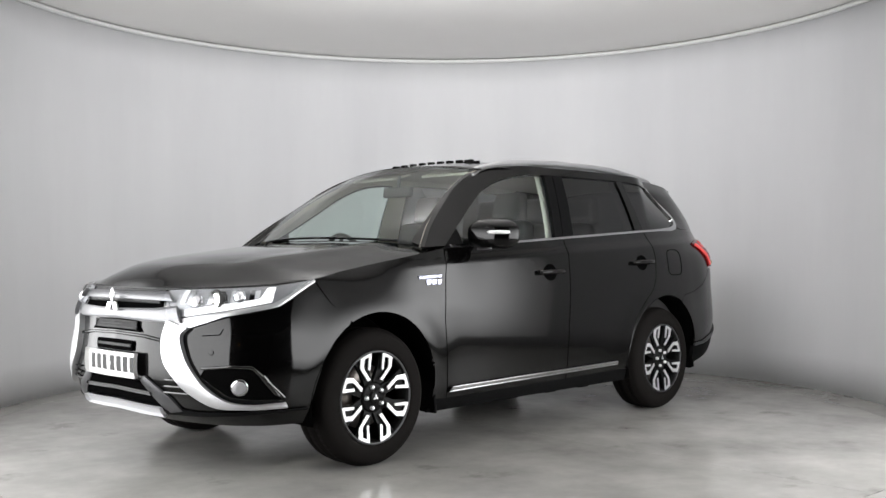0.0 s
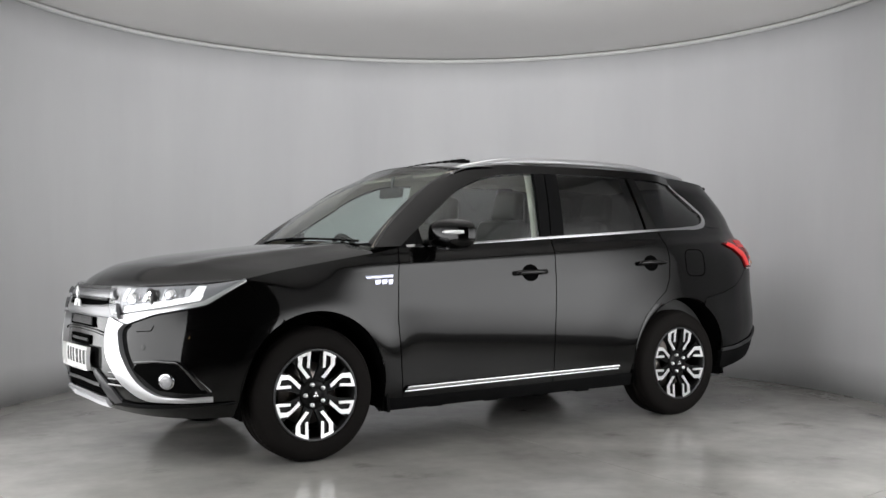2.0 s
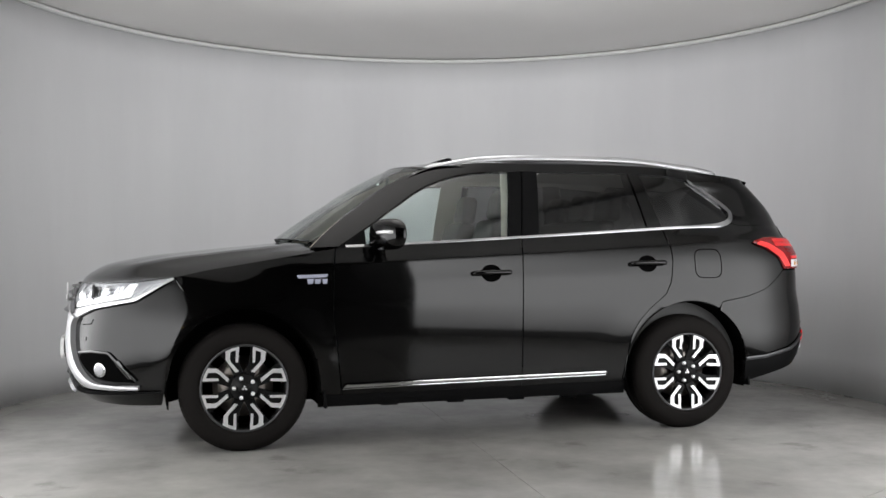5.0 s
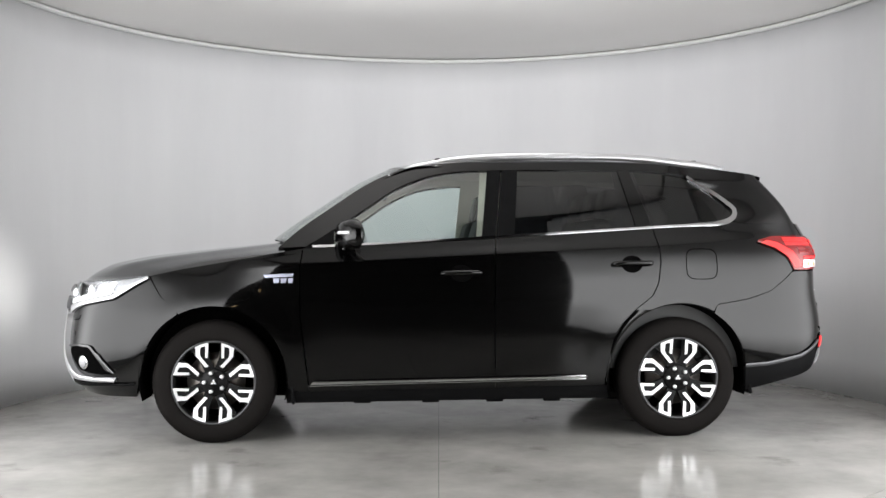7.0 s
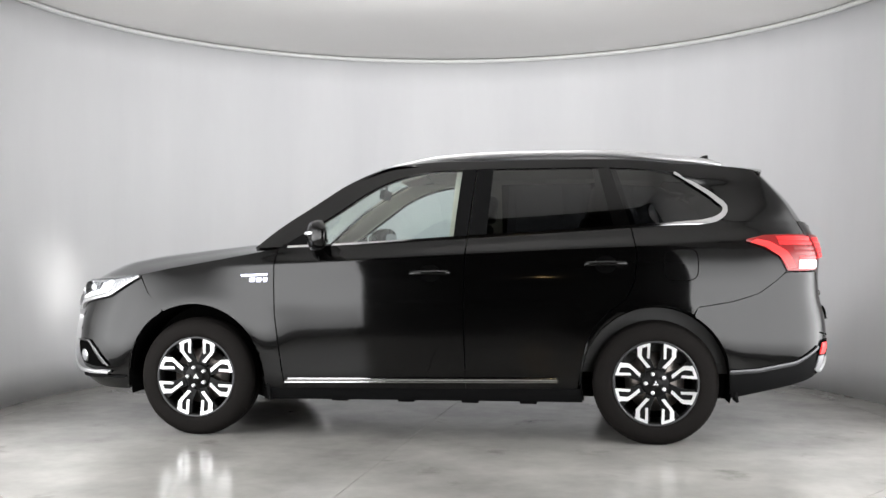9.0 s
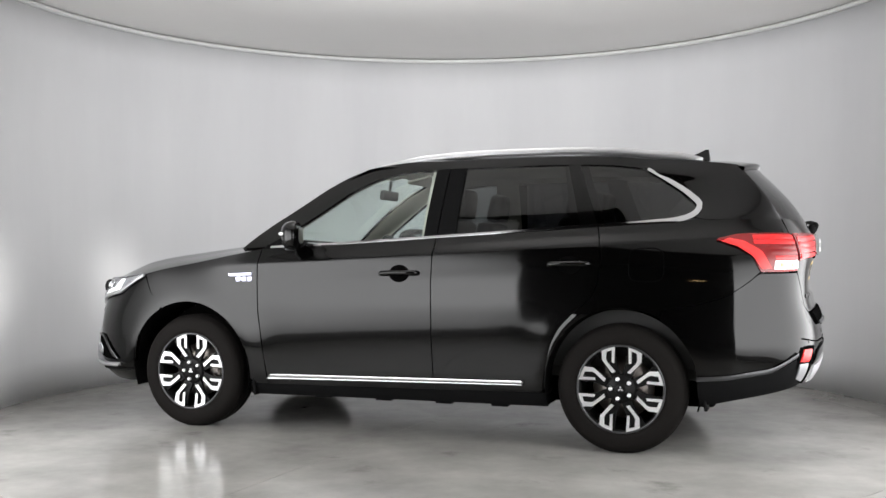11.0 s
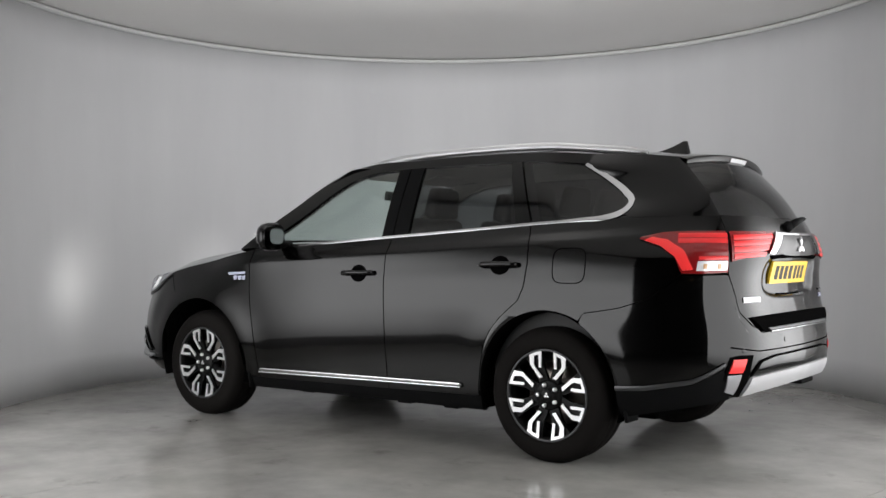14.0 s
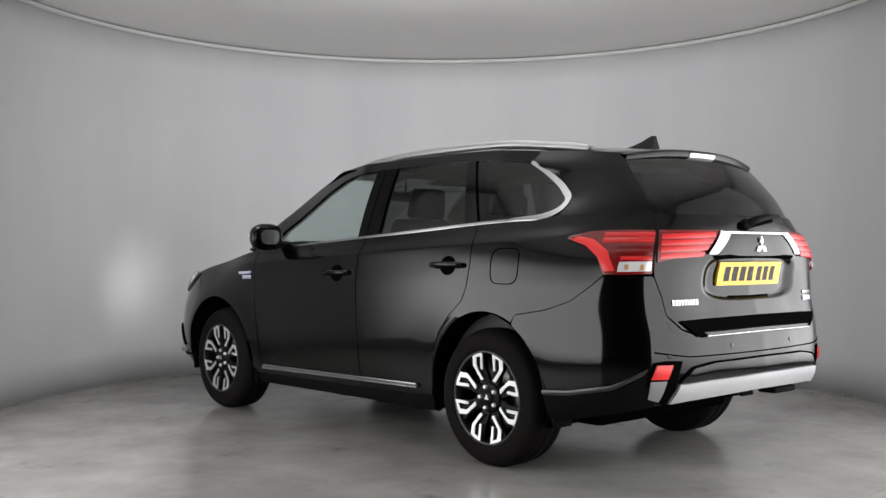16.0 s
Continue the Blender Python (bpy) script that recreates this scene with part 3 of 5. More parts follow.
    g_low = [(2.405, .97), (2.455, .875), (2.475, .79), (2.555, .727), (2.665, .692), (3.1, .697)]
    g_top = [(2.38, 1.25), (2.7, 1.25), (3.1, 1.25)]
    gate = patch("tailgate", g_low + mirrored(g_low, 3.1)[::-1][1:], g_top + mirrored(g_top, 3.1)[::-1][1:], [(2.405, .97), (2.39, 1.1), (2.38, 1.25)],
                 mirrored([(2.405, .97), (2.39, 1.1), (2.38, 1.25)], 3.1), 150, 90, M_PAINT, CAR, depth=.02)
    return gate


def handle(door, x, z, side):
    """A pull handle over a flat round disc, painted black for the dish's shade."""
    a = np.linspace(0, 2 * math.pi, 33)[:-1]
    dish = [skin(x, z, .0015)] + [skin(x + .062 * math.cos(w), z + .050 * math.sin(w), .0015) for w in a]
    n = len(a)
    verts = flip(dish, side)
    faces = [(0, 1 + (i + 1) % n, 1 + i) if side else (0, 1 + i, 1 + (i + 1) % n) for i in range(n)]
    mesh_object("handle_dish", verts, faces, M_MATT, door)
    pts = [skin(x + dx, z + dz, o) for dx, dz, o in ((-.112, -.004, .004), (-.105, -.002, .022), (-.07, 0, .034), (0, .001, .038), (.07, .002, .034), (.105, .003, .022), (.112, .003, .004))]
    tube("door_handle", flip(resample(pts, 20, True), side), np.r_[.011, np.full(18, .0145), .011], 10, M_PAINT, door, "black pull handle", 1.0)


def fuel_flap(q, side):
    pts = []
    for k in range(49):
        w = 2 * math.pi * k / 48
        c, s = math.cos(w), math.sin(w)
        pts.append(skin(1.472 + .09 * math.copysign(abs(c) ** .5, c), 1.008 + .088 * math.copysign(abs(s) ** .5, s), .0005))
    tube("flap_joint", flip(pts, side), .0028, 6, M_MATT, q)


def badge(side):
    b = band("wing_badge", [(-1.045, .935), (-.89, .942)], [(-1.055, .953), (-.885, .960)], 6, M_BADGE, CAR, .004, .006, side, label="white and blue model badge")
    for k, w in ((-.995, .028), (-.955, .028), (-.913, .022)):
        band("badge_mark", [(k, .905), (k + w, .907)], [(k - .004, .932), (k + w + .004, .934)], 4, M_BADGE, b, .003, .005, side)


def arch_liner(x0, side):
    rows = []
    for a in np.linspace(-14, 194, 40):
        c, s = math.cos(radians(a)), math.sin(radians(a))
        rows.append([(x0 + r * c, y, HUB_Z + r * 1.04 * s) for r, y in ((.416, -.885), (.408, -.868), (.405, -.62))])
    P = np.array(rows)
    # keep the lip just under the skin
    P[:, 0, 1] = skin_flat(P[:, 0, 0], np.clip(P[:, 0, 2], .2, 1.2))[:, 1] - .003
    shell("arch_liner", P, M_MATT, CAR, 0, side)
    P2 = np.array([[(x0 + r * math.cos(radians(a)), -.60, HUB_Z + r * math.sin(radians(a))) for r in (.0, .42)] for a in np.linspace(-14, 194, 30)])
    shell("arch_wall", P2, M_MATT, CAR, 0, side)


def mudflap(x, side):
    w = 1 if x < 0 else -1
    block("mudflap", (.018, .12, .11 if x < 0 else .09), (x + .01, (.80 if side else -.80), .268 if x < 0 else .29), M_PLASTIC, CAR, .006, (0, -6 if x < 0 else -8, 0), (1, 1))


def side_y(x, z):
    """The cabin's side: leans in above the waist line."""
    x, z = np.asarray(x, float), np.asarray(z, float)
    b = belt_z(x)
    dz = np.maximum(z - b, 0)
    y0 = skin_flat(np.clip(x, -1.6, 1.75), b)[..., 1]
    return y0 + .20 * dz + .25 * dz * dz + .33 * np.clip(x - 1.3, 0, 1) * dz / .3 + .20 * np.clip(.1 - x, 0, 1) * dz / .4


def cab(grid, out=0.0):
    g = np.asarray(grid, float)
    return np.stack([g[..., 0], side_y(g[..., 0], g[..., 1]) - out, g[..., 1]], -1)


GUTTER = [(-.975, 1.105), (-.872, 1.200), (-.670, 1.348), (-.460, 1.490), (-.25, 1.578), (.02, 1.610), (.367, 1.614), (.8, 1.617), (1.25, 1.606), (1.6, 1.58), (1.87, 1.55)]
GLASS_TOP = [(-.81, 1.112), (-.64, 1.225), (-.47, 1.342), (-.304, 1.452), (-.105, 1.530), (.029, 1.552), (.236, 1.562), (.70, 1.568), (1.05, 1.566), (1.30, 1.553), (1.463, 1.535)]
WS_SIDE = [(-.935, -.715, 1.135), (-.80, -.688, 1.254), (-.64, -.645, 1.378), (-.463, -.602, 1.488), (-.28, -.560, 1.576)]
GATE_EDGE = [(2.147, -.597, 1.25), (2.085, -.582, 1.36), (2.005, -.562, 1.46), (1.92, -.535, 1.555)]


def cabin_shell():
    for side in (False, True):
        low = resample(GLASS_TOP, 60, True)
        up = resample([p for p in GUTTER if p[0] < 1.5] + [(1.5, 1.588)], 60, True)
        v = np.linspace(0, 1, 7)[None, :, None]
        g = low[:, None] * (1 - v) + up[:, None] * v
        shell("roof_side_frame", cab(g), M_PAINT, CAR, .03, side)
        # pillars
        for nm, b0, b1, t0, t1 in (("b_pillar", .195, .272, .238, .318), ("b_pillar", .28, .385, .326, .418), ("c_pillar", 1.11, 1.205, 1.022, 1.085)):
            gg = coons([(b0, belt_z(b0)), (b1, belt_z(b1))], [(t0, 1.562), (t1, 1.566)], [(b0, belt_z(b0)), (t0, 1.562)], [(b1, belt_z(b1)), (t1, 1.566)], 5, 14, False)
            shell(nm, cab(gg, .001), M_PLASTIC if nm[0] == "b" else M_PAINT, CAR, .03, side)
        gg = coons([(-.835, 1.10), (-.66, 1.11)], [(-.80, 1.122), (-.66, 1.214)], [(-.835, 1.10), (-.80, 1.122)], [(-.66, 1.11), (-.66, 1.214)], 6, 6, False)
        shell("mirror_corner", cab(gg, .002), M_PLASTIC, CAR, .02, side)
        # rear pillar, from the quarter window round to the tailgate
        left = cab(np.array([(1.69, 1.268), (1.722, 1.292), (1.742, 1.325), (1.69, 1.388), (1.585, 1.464), (1.463, 1.535), (1.48, 1.59)]))
        p0, p3 = left[-1], np.array(GATE_EDGE[-1])
        p1, p2 = p0 + np.array((.25, .03, -.008)), p3 + np.array((-.03, -.05, 0))
        top = [p0 * (1 - q) ** 3 + 3 * p1 * q * (1 - q) ** 2 + 3 * p2 * q * q * (1 - q) + p3 * q ** 3 for q in np.linspace(0, 1, 16)]
        foot = np.concatenate([left[:1], skin(np.linspace(1.80, 2.35, 14), 1.249), [GATE_EDGE[0]]])
        rows = coons(foot, top, left, GATE_EDGE, 30, 40)
        shell("d_pillar", rows, M_PAINT, CAR, .03, side)
        # screen pillar
        gp = resample([p for p in GUTTER if p[0] < .1], 30, True)
        a, b = cab(gp), resample(WS_SIDE, 30, True)
        vv = np.linspace(0, 1, 5)[None, :, None]
        shell("a_pillar", a[:, None] * (1 - vv) + b[:, None] * vv, M_PAINT, CAR, .02, side)
        # panes
        for nm, bot, top, l, r, mat in (
                ("front_side_window", [(-.66, 1.114), (.20, 1.16)], [(-.66, 1.214), (-.47, 1.345), (-.304, 1.455), (-.105, 1.532), (.029, 1.554), (.238, 1.564)], [(-.66, 1.114), (-.66, 1.214)], [(.20, 1.16), (.238, 1.558)], M_GLASS),
                ("rear_side_window", [(.38, 1.17), (1.115, 1.215)], [(.416, 1.562), (1.022, 1.57)], [(.38, 1.17), (.416, 1.562)], [(1.115, 1.215), (1.022, 1.57)], M_PRIVACY),
                ("quarter_window", [(1.20, 1.219), (1.524, 1.239), (1.62, 1.255), (1.70, 1.285), (1.74, 1.325)], [(1.083, 1.566), (1.30, 1.553), (1.463, 1.535)], [(1.20, 1.219), (1.083, 1.566)], [(1.74, 1.325), (1.69, 1.386), (1.585, 1.464), (1.463, 1.535)], M_PRIVACY)):
            shell(nm, cab(coons(bot, top, l, r, 24, 16, False), -.010), mat, CAR, 0, side, "clear side window glass" if mat is M_GLASS else "dark tinted window glass")
        # chrome waist line, turning up round the quarter window
        line = [(-.78, 1.113), (-.518, 1.124), (.277, 1.168), (.75, 1.196), (1.205, 1.224), (1.50, 1.241), (1.62, 1.250), (1.695, 1.273), (1.728, 1.302), (1.735, 1.330), (1.692, 1.380), (1.592, 1.453), (1.455, 1.535)]
        c = resample(line, 120, True)
        t = np.gradient(c, axis=0)
        nrm = np.stack([-t[:, 1], t[:, 0]], -1) / np.linalg.norm(t, axis=1)[:, None]
        w = np.interp(np.arange(120), [0, 90, 100, 106, 119], [.0065, .0075, .015, .015, .008])[:, None]
        vv = np.linspace(-1, 1, 5)[None, :, None]
        shell("window_chrome", cab(c[:, None] + nrm[:, None] * w[:, None] * vv, .006), M_CHROME, CAR, .012, side, "bright chrome window moulding")
        # roof rail on two feet
        rail = [(-.25, 1.590), (-.13, 1.612), (.04, 1.644), (.2, 1.659), (.381, 1.668), (.726, 1.673), (1.248, 1.660), (1.45, 1.638), (1.60, 1.622), (1.735, 1.598)]
        rr = resample(rail, 60, True)
        y = np.interp(rr[:, 0], [-.24, .1, 1.2, 1.73], [-.547, -.560, -.552, -.522])
        rail_ob = tube("roof_rail", flip(np.stack([rr[:, 0], y, rr[:, 1] - .012], -1), side), np.r_[.010, .014, np.full(56, .0165), .014, .010], 12, M_RAIL, CAR, "satin silver roof rail", 1.35)
    # roof skin with a crown
    top = np.array(resample([(-.25, 1.578), (.02, 1.610), (.367, 1.614), (.8, 1.617), (1.25, 1.606), (1.6, 1.58), (1.87, 1.55)], 50, True))
    l3, nv = cab(top), 31
    P = []
    for k, p in enumerate(l3):
        crown = np.interp(p[0], [-.25, 0, .4, 1.2, 1.87], [.042, .054, .054, .050, .045])
        fwd = np.interp(p[0], [-.25, .1, 1.5, 1.87], [-.06, -.03, .02, .06])
        row = []
        for j in range(nv):
            t = -1 + 2 * j / (nv - 1)
            c = 1 - abs(t) ** 2.4
            row.append((p[0] + fwd * c, -p[1] * t, p[2] + crown * c))
        P.append(row)
    shell("roof", np.array(P), M_PAINT, CAR, .02)
    inner = np.array(P)[:, 2:-2] * np.array((1, .97, 1)) - np.array((0, 0, .035))
    shell("headlining", inner[:, ::-1], M_CREAM, CAR, 0, label="cream cloth headlining")
    # row of short dark teeth across the front of the roof opening
    d = block("sunroof_deflector", (.02, .80, .012), (-.035, 0, 1.652), M_PLASTIC, CAR, .004, label="black sunroof wind deflector")
    for k in range(9):
        w = .062 if k == 0 else .046
        block("deflector_tooth", (.03, w, .016), (-.03, -.31 + k * .085, 1.667 - .05 * (-.31 + k * .085) ** 2), M_PLASTIC, d, .005)
    # windscreen
    ws = resample(WS_SIDE, 24, True)
    rows = []
    for k, p in enumerate(ws):
        bow = np.interp(k, [0, 10, 23], [-.135, -.085, -.055])
        rise = np.interp(k, [0, 10, 23], [.03, .022, .042])
        rows.append([(p[0] + bow * (1 - t * t), -p[1] * t, p[2] + rise * (1 - abs(t) ** 2.2)) for t in np.linspace(-1, 1, 25)])
    shell("windscreen", np.array(rows), M_SCREEN, CAR, 0, label="clear windscreen glass")
    lower, upper = np.array(rows)[-1], np.array(P)[0][np.linspace(0, nv - 1, 25).round().astype(int)]
    k = np.linspace(0, 1, 4)[None, :, None]
    head = lower[:, None] * (1 - k) + upper[:, None] * k + np.array((0, 0, .002))
    shell("roof_header", head[::-1] if lower[0][1] < 0 else head, M_PAINT, CAR, .006)
    # tailgate glass
    ge = resample(GATE_EDGE, 20, True)
    rows = []
    for k, p in enumerate(ge):
        bow = np.interp(k, [0, 19], [.125, .065])
        rows.append([(p[0] + bow * (1 - t * t), p[1] * t, p[2] + np.interp(k, [0, 19], [0, .03]) * (1 - t * t)) for t in np.linspace(1, -1, 25)])
    G = np.array(rows)
    shell("rear_window", G.transpose(1, 0, 2), M_PRIVACY, CAR, 0, label="dark tinted rear window")


def bonnet():
    mid = [(-2.215, .905), (-2.19, .955), (-2.12, .995), (-1.93, 1.045), (-1.57, 1.092), (-1.21, 1.128), (-1.06, 1.142)]
    P = []
    nu, nv = 40, 41
    m = resample(mid, nu, True)
    lip = resample([(-3.1, .908), (-2.62, .912), (-2.3, .917), (-2.0, .928), (-1.70, .945)], 31)
    lip3 = skin(lip[:, 0], lip[:, 1])
    edge = resample([(-1.70, .945), (-1.5, .985), (-1.335, 1.012), (-1.1, 1.05), (-.87, 1.09)], nu)
    edge3 = skin(edge[:, 0], edge[:, 1])
    half = []
    for i in range(nu):
        u = i / (nu - 1)
        row = []
        for j in range(31):
            t = j / 30
            c3 = np.array((m[i, 0], 0, m[i, 1]))
            e3 = edge3[i]
            lp = lip3[j]
            # plain blend between middle and edge, bent at the nose to follow the lip
            y = e3[1] * t
            z = c3[2] + (e3[2] - c3[2]) * t ** 2.6
            z += .009 * math.exp(-((t - .62) / .10) ** 2) * min(1, u / .2)
            x = c3[0] + (e3[0] - c3[0]) * t ** 2.2
            k = max(0, 1 - u / .16) ** 2
            q = np.array((x, y, z)) * (1 - k) + lp * k
            row.append(q)
        half.append(row)
    half = np.array(half)
    full = np.concatenate([half[:, ::-1], flip(half, True)[:, 1:]], 1)
    b = shell("bonnet", full, M_PAINT, CAR, .02)
    # scuttle panel and wipers at the foot of the screen
    sc = []
    for t in np.linspace(-1, 1, 21):
        sc.append([(-1.10 + .19 * t * t, .74 * t, 1.128 - .03 * t * t), (-1.03 + .15 * t * t, .73 * t, 1.148 - .03 * t * t)])
    shell("scuttle", np.array(sc)[:, ::-1], M_PLASTIC, CAR, .02)
    for y0, y1 in ((-.62, -.02), (-.02, .58)):
        pts = [(-1.06 + .16 * (y / .73) ** 2, y, 1.163 - .028 * (y / .73) ** 2) for y in np.linspace(y0, y1, 12)]
        tube("wiper", pts, .008, 6, M_PLASTIC, CAR, "black windscreen wiper")
    return b


def mirror_glass(door, side):
    """Door mirror: rounded black shell on a short foot, with an indicator strip."""
    bm = bmesh.new()
    bmesh.ops.create_uvsphere(bm, u_segments=28, v_segments=18, radius=1)
    for v in bm.verts:
        x, y, z = v.co
        f = lambda a, e: math.copysign(abs(a) ** e, a)
        x, y, z = f(x, .8), f(y, .75), f(z, .75)
        v.co = (x * .085 if x < 0 else x * .036, y * .138, z * .086)
        v.co.x -= .045 * v.co.y / .138
    m = pose(-.55, -.982, 1.178, 0, 0, 0)
    bm.transform(m)
    if side:
        for v in bm.verts:
            v.co.y *= -1
        bmesh.ops.reverse_faces(bm, faces=bm.faces)
    me = bpy.data.meshes.new("mirror_shell")
    bm.to_mesh(me)
    bm.free()
    me.materials.append(M_PAINT)
    me.polygons.foreach_set("use_smooth", [True] * len(me.polygons))
    shell_ob = new("door_mirror", me)
    shell_ob.parent = door
    tagged(shell_ob, "glossy black door mirror with indicator strip")
    s = 1 if side else -1
    tube("mirror_foot", [(-.60, .80 * s, 1.135), (-.585, .86 * s, 1.128), (-.56, .93 * s, 1.13)], (.04, .034, .03), 10, M_PLASTIC, shell_ob, flat=.6)
    pts = [(-.553 + .045 * d / .138 - .085 * (1 - (d / .138) ** 2.667) ** .4, s * (.982 + d), 1.187) for d in np.linspace(.015, .122, 8)]
    tube("indicator", pts, np.r_[.006, np.full(6, .011), .008], 8, M_WHITELENS, shell_ob, "clear indicator lens")
    pts = [(-.60, s * (.90 + .10 * k), 1.098) for k in np.linspace(0, 1, 6)]
    tube("mirror_lower_trim", pts, .006, 8, M_SATIN, shell_ob)
    w = []
    for k in range(28):
        c, q = math.cos(2 * math.pi * k / 28), math.sin(2 * math.pi * k / 28)
        y = .982 + .082 * math.copysign(abs(c) ** .6, c)
        w.append((-.510 + .045 * (y - .982) / .138, s * y, 1.178 + .046 * math.copysign(abs(q) ** .6, q)))
    mesh_object("mirror_face", w, [tuple(range(28))], M_CHROME, shell_ob, False)


def front_details():
    for side in (False, True):
        # headlamp: bright housing, lamp units and a clear lens
        low = [(-2.66, .765), (-2.51, .778), (-2.3, .80), (-2.02, .835), (-1.86, .885), (-1.71, .935)]
        top = [(-2.74, .895), (-2.5, .902), (-2.3, .908), (-2.0, .918), (-1.85, .93), (-1.705, .942)]
        lamp = band("headlamp", low, top, 40, M_LAMPGREY, CAR, .002, .012, side, 9, label="clear headlamp with bright reflectors, lit")
        band("lamp_backing", [(-2.62, .79), (-2.3, .825), (-2.12, .845)], [(-2.62, .88), (-2.3, .895), (-2.12, .90)], 20, M_LAMPGREY, lamp, .005, .004, side)
        beam_unit(lamp, side)
        for s, z, r in ((-2.50, .842, .040), (-2.24, .866, .036)):
            c = skin(s, z, .010)
            n = skin(s, z, .03) - c
            n /= np.linalg.norm(n)
            ball("projector", c, r * .9, M_REFLECTOR, lamp, side, (1, 1, .6), n)
            ball("projector_lens", c + n * r * .30, r * .62, M_LENS_SOLID, lamp, side, (1, 1, .6), n)
        for s0, mat in ((-2.605, M_WHITELENS), (-2.56, M_CHROME), (-2.435, M_CHROME), (-2.30, M_WHITELENS), (-2.185, M_CHROME), (-2.15, M_WHITELENS)):
            band("reflector_facet", [(s0, .832), (s0 + .028, .834)], [(s0 + .012, .893), (s0 + .046, .895)], 5, mat, lamp, .009, .006, side, m=4)
        band("light_guide", [(-2.56, .778), (-2.3, .806), (-2.04, .838)], [(-2.56, .806), (-2.3, .834), (-2.02, .866)], 24, M_LED, lamp, .012, .008, side, label="lit white daytime running light")
        band("light_guide", [(-2.13, .84), (-2.04, .842)], [(-2.06, .905), (-2.0, .908)], 8, M_LED, lamp, .012, .008, side)
        band("lens", low, top, 40, M_LENS, lamp, .022, .016, side, 9)
        # chrome blade under the lamp and the bracket round the corner
        blade = band("chrome_blade", [(-2.54, .722), (-2.335, .772), (-2.0, .815), (-1.86, .868), (-1.70, .928)], [(-2.66, .757), (-2.34, .795), (-2.03, .832), (-1.875, .884), (-1.705, .941)], 40, M_RAIL, CAR, .016, .018, side, label="bright chrome blade under the headlamp")
        band("chrome_bracket", [(-2.665, .757), (-2.69, .695), (-2.672, .565), (-2.60, .49), (-2.41, .38), (-2.2, .362), (-1.955, .36)],
             [(-2.535, .722), (-2.572, .695), (-2.548, .60), (-2.49, .52), (-2.32, .402), (-2.15, .382), (-1.955, .373)], 90, M_RAIL, CAR, .030, .034, side, smooth=True, label="bright chrome bracket round the bumper corner")
        # fog lamp pocket: a flat patch, its shaded depth painted black
        pocket = band("fog_pocket", [(-2.46, .505), (-2.30, .412), (-2.15, .397), (-1.985, .392)], [(-2.44, .535), (-2.30, .545), (-2.17, .54), (-1.99, .402)], 24, M_MATT, CAR, .003, .006, side)
        band("pocket_edge", [(-2.45, .535), (-2.30, .545), (-2.17, .54), (-1.985, .402)], [(-2.45, .548), (-2.30, .558), (-2.16, .553), (-1.96, .405)], 24, M_GLOSS, pocket, .012, .012, side)
        band("pocket_fin", [(-2.12, .50), (-2.03, .415)], [(-2.09, .51), (-1.99, .412)], 10, M_GLOSS, pocket, .012, .01, side)
        c = skin(-2.235, .456, .006)
        n = skin(-2.235, .456, .03) - c
        n /= np.linalg.norm(n)
        fog = ball("fog_lamp", c, .040, M_CHROME, CAR, side, (1, 1, .22), n)
        ball("fog_lens", c + n * .005, .032, M_LAMPGREY, fog, side, (1, 1, .22), n)
        # corner slats beside the lower intake
        for z in (.415, .445, .475):
            band("corner_slat", [(-2.70 + (z - .4) * .3, z), (-2.50 - (z - .44) * 1.2, z + .002)], [(-2.70 + (z - .4) * .3, z + .010), (-2.50 - (z - .44) * 1.2, z + .012)], 8, M_GLOSS, CAR, .010, .012, side)
        # lower frame that runs out from the skid plate
        band("bumper_lower_frame", [(-2.73, .315), (-2.5, .318), (-2.1, .33), (-1.80, .336)], [(-2.70, .352), (-2.5, .338), (-2.1, .345), (-1.79, .346)], 24, M_PLASTIC, CAR, .010, .02, side)
        band("bumper_lower_frame", [(-2.86, .462), (-2.74, .36), (-2.70, .325)], [(-2.83, .49), (-2.66, .40), (-2.60, .34)], 16, M_SATIN_DARK, CAR, .012, .016, side)
        # parking sensor and washer flap
        band("washer_joint", [(-2.46, .688), (-2.35, .694), (-2.33, .722)], [(-2.46, .692), (-2.354, .698), (-2.336, .722)], 14, M_MATT, CAR, .0015, .002, side, m=3)
        ball("parking_sensor", skin(-2.40, .615, .001), .012, M_PAINT, CAR, side, (1, 1, .15), skin(-2.40, .615, .03) - skin(-2.40, .615, 0))
    both = lambda pts: pts + mirrored(pts, -3.1)[::-1][1:]
    sym = lambda name, low, high, mat, parent, out, depth, n=41, **k: band(name, both(low), both(high), n, mat, parent, out, depth, **k)
    # Flat matt patches: the black stands for shade inside grille, slots and intake.
    gr = sym("grille", [(-2.66, .80), (-2.8, .775), (-3.1, .765)], [(-2.72, .893), (-2.9, .899), (-3.1, .90)], M_MATT, CAR, .003, .006)
    for z in (.888, .838):
        sym("grille_slat", [(-2.74, z - .004), (-3.1, z)], [(-2.74, z + .002), (-3.1, z + .006)], M_MESH, gr, .008, .008)
    sym("chrome_bar", [(-2.63, .838), (-2.8, .843), (-3.1, .846)], [(-2.68, .872), (-2.8, .868), (-3.1, .868)], M_SATIN, gr, .018, .02, label="satin silver grille bar")
    sym("chrome_bar", [(-2.57, .748), (-2.75, .752), (-3.1, .762)], [(-2.60, .815), (-2.75, .802), (-3.1, .795)], M_SATIN, gr, .018, .02, label="satin silver grille bar")
    slot = sym("upper_slot", [(-2.87, .693), (-3.1, .697)], [(-2.93, .748), (-3.1, .752)], M_MATT, CAR, .004, .006)
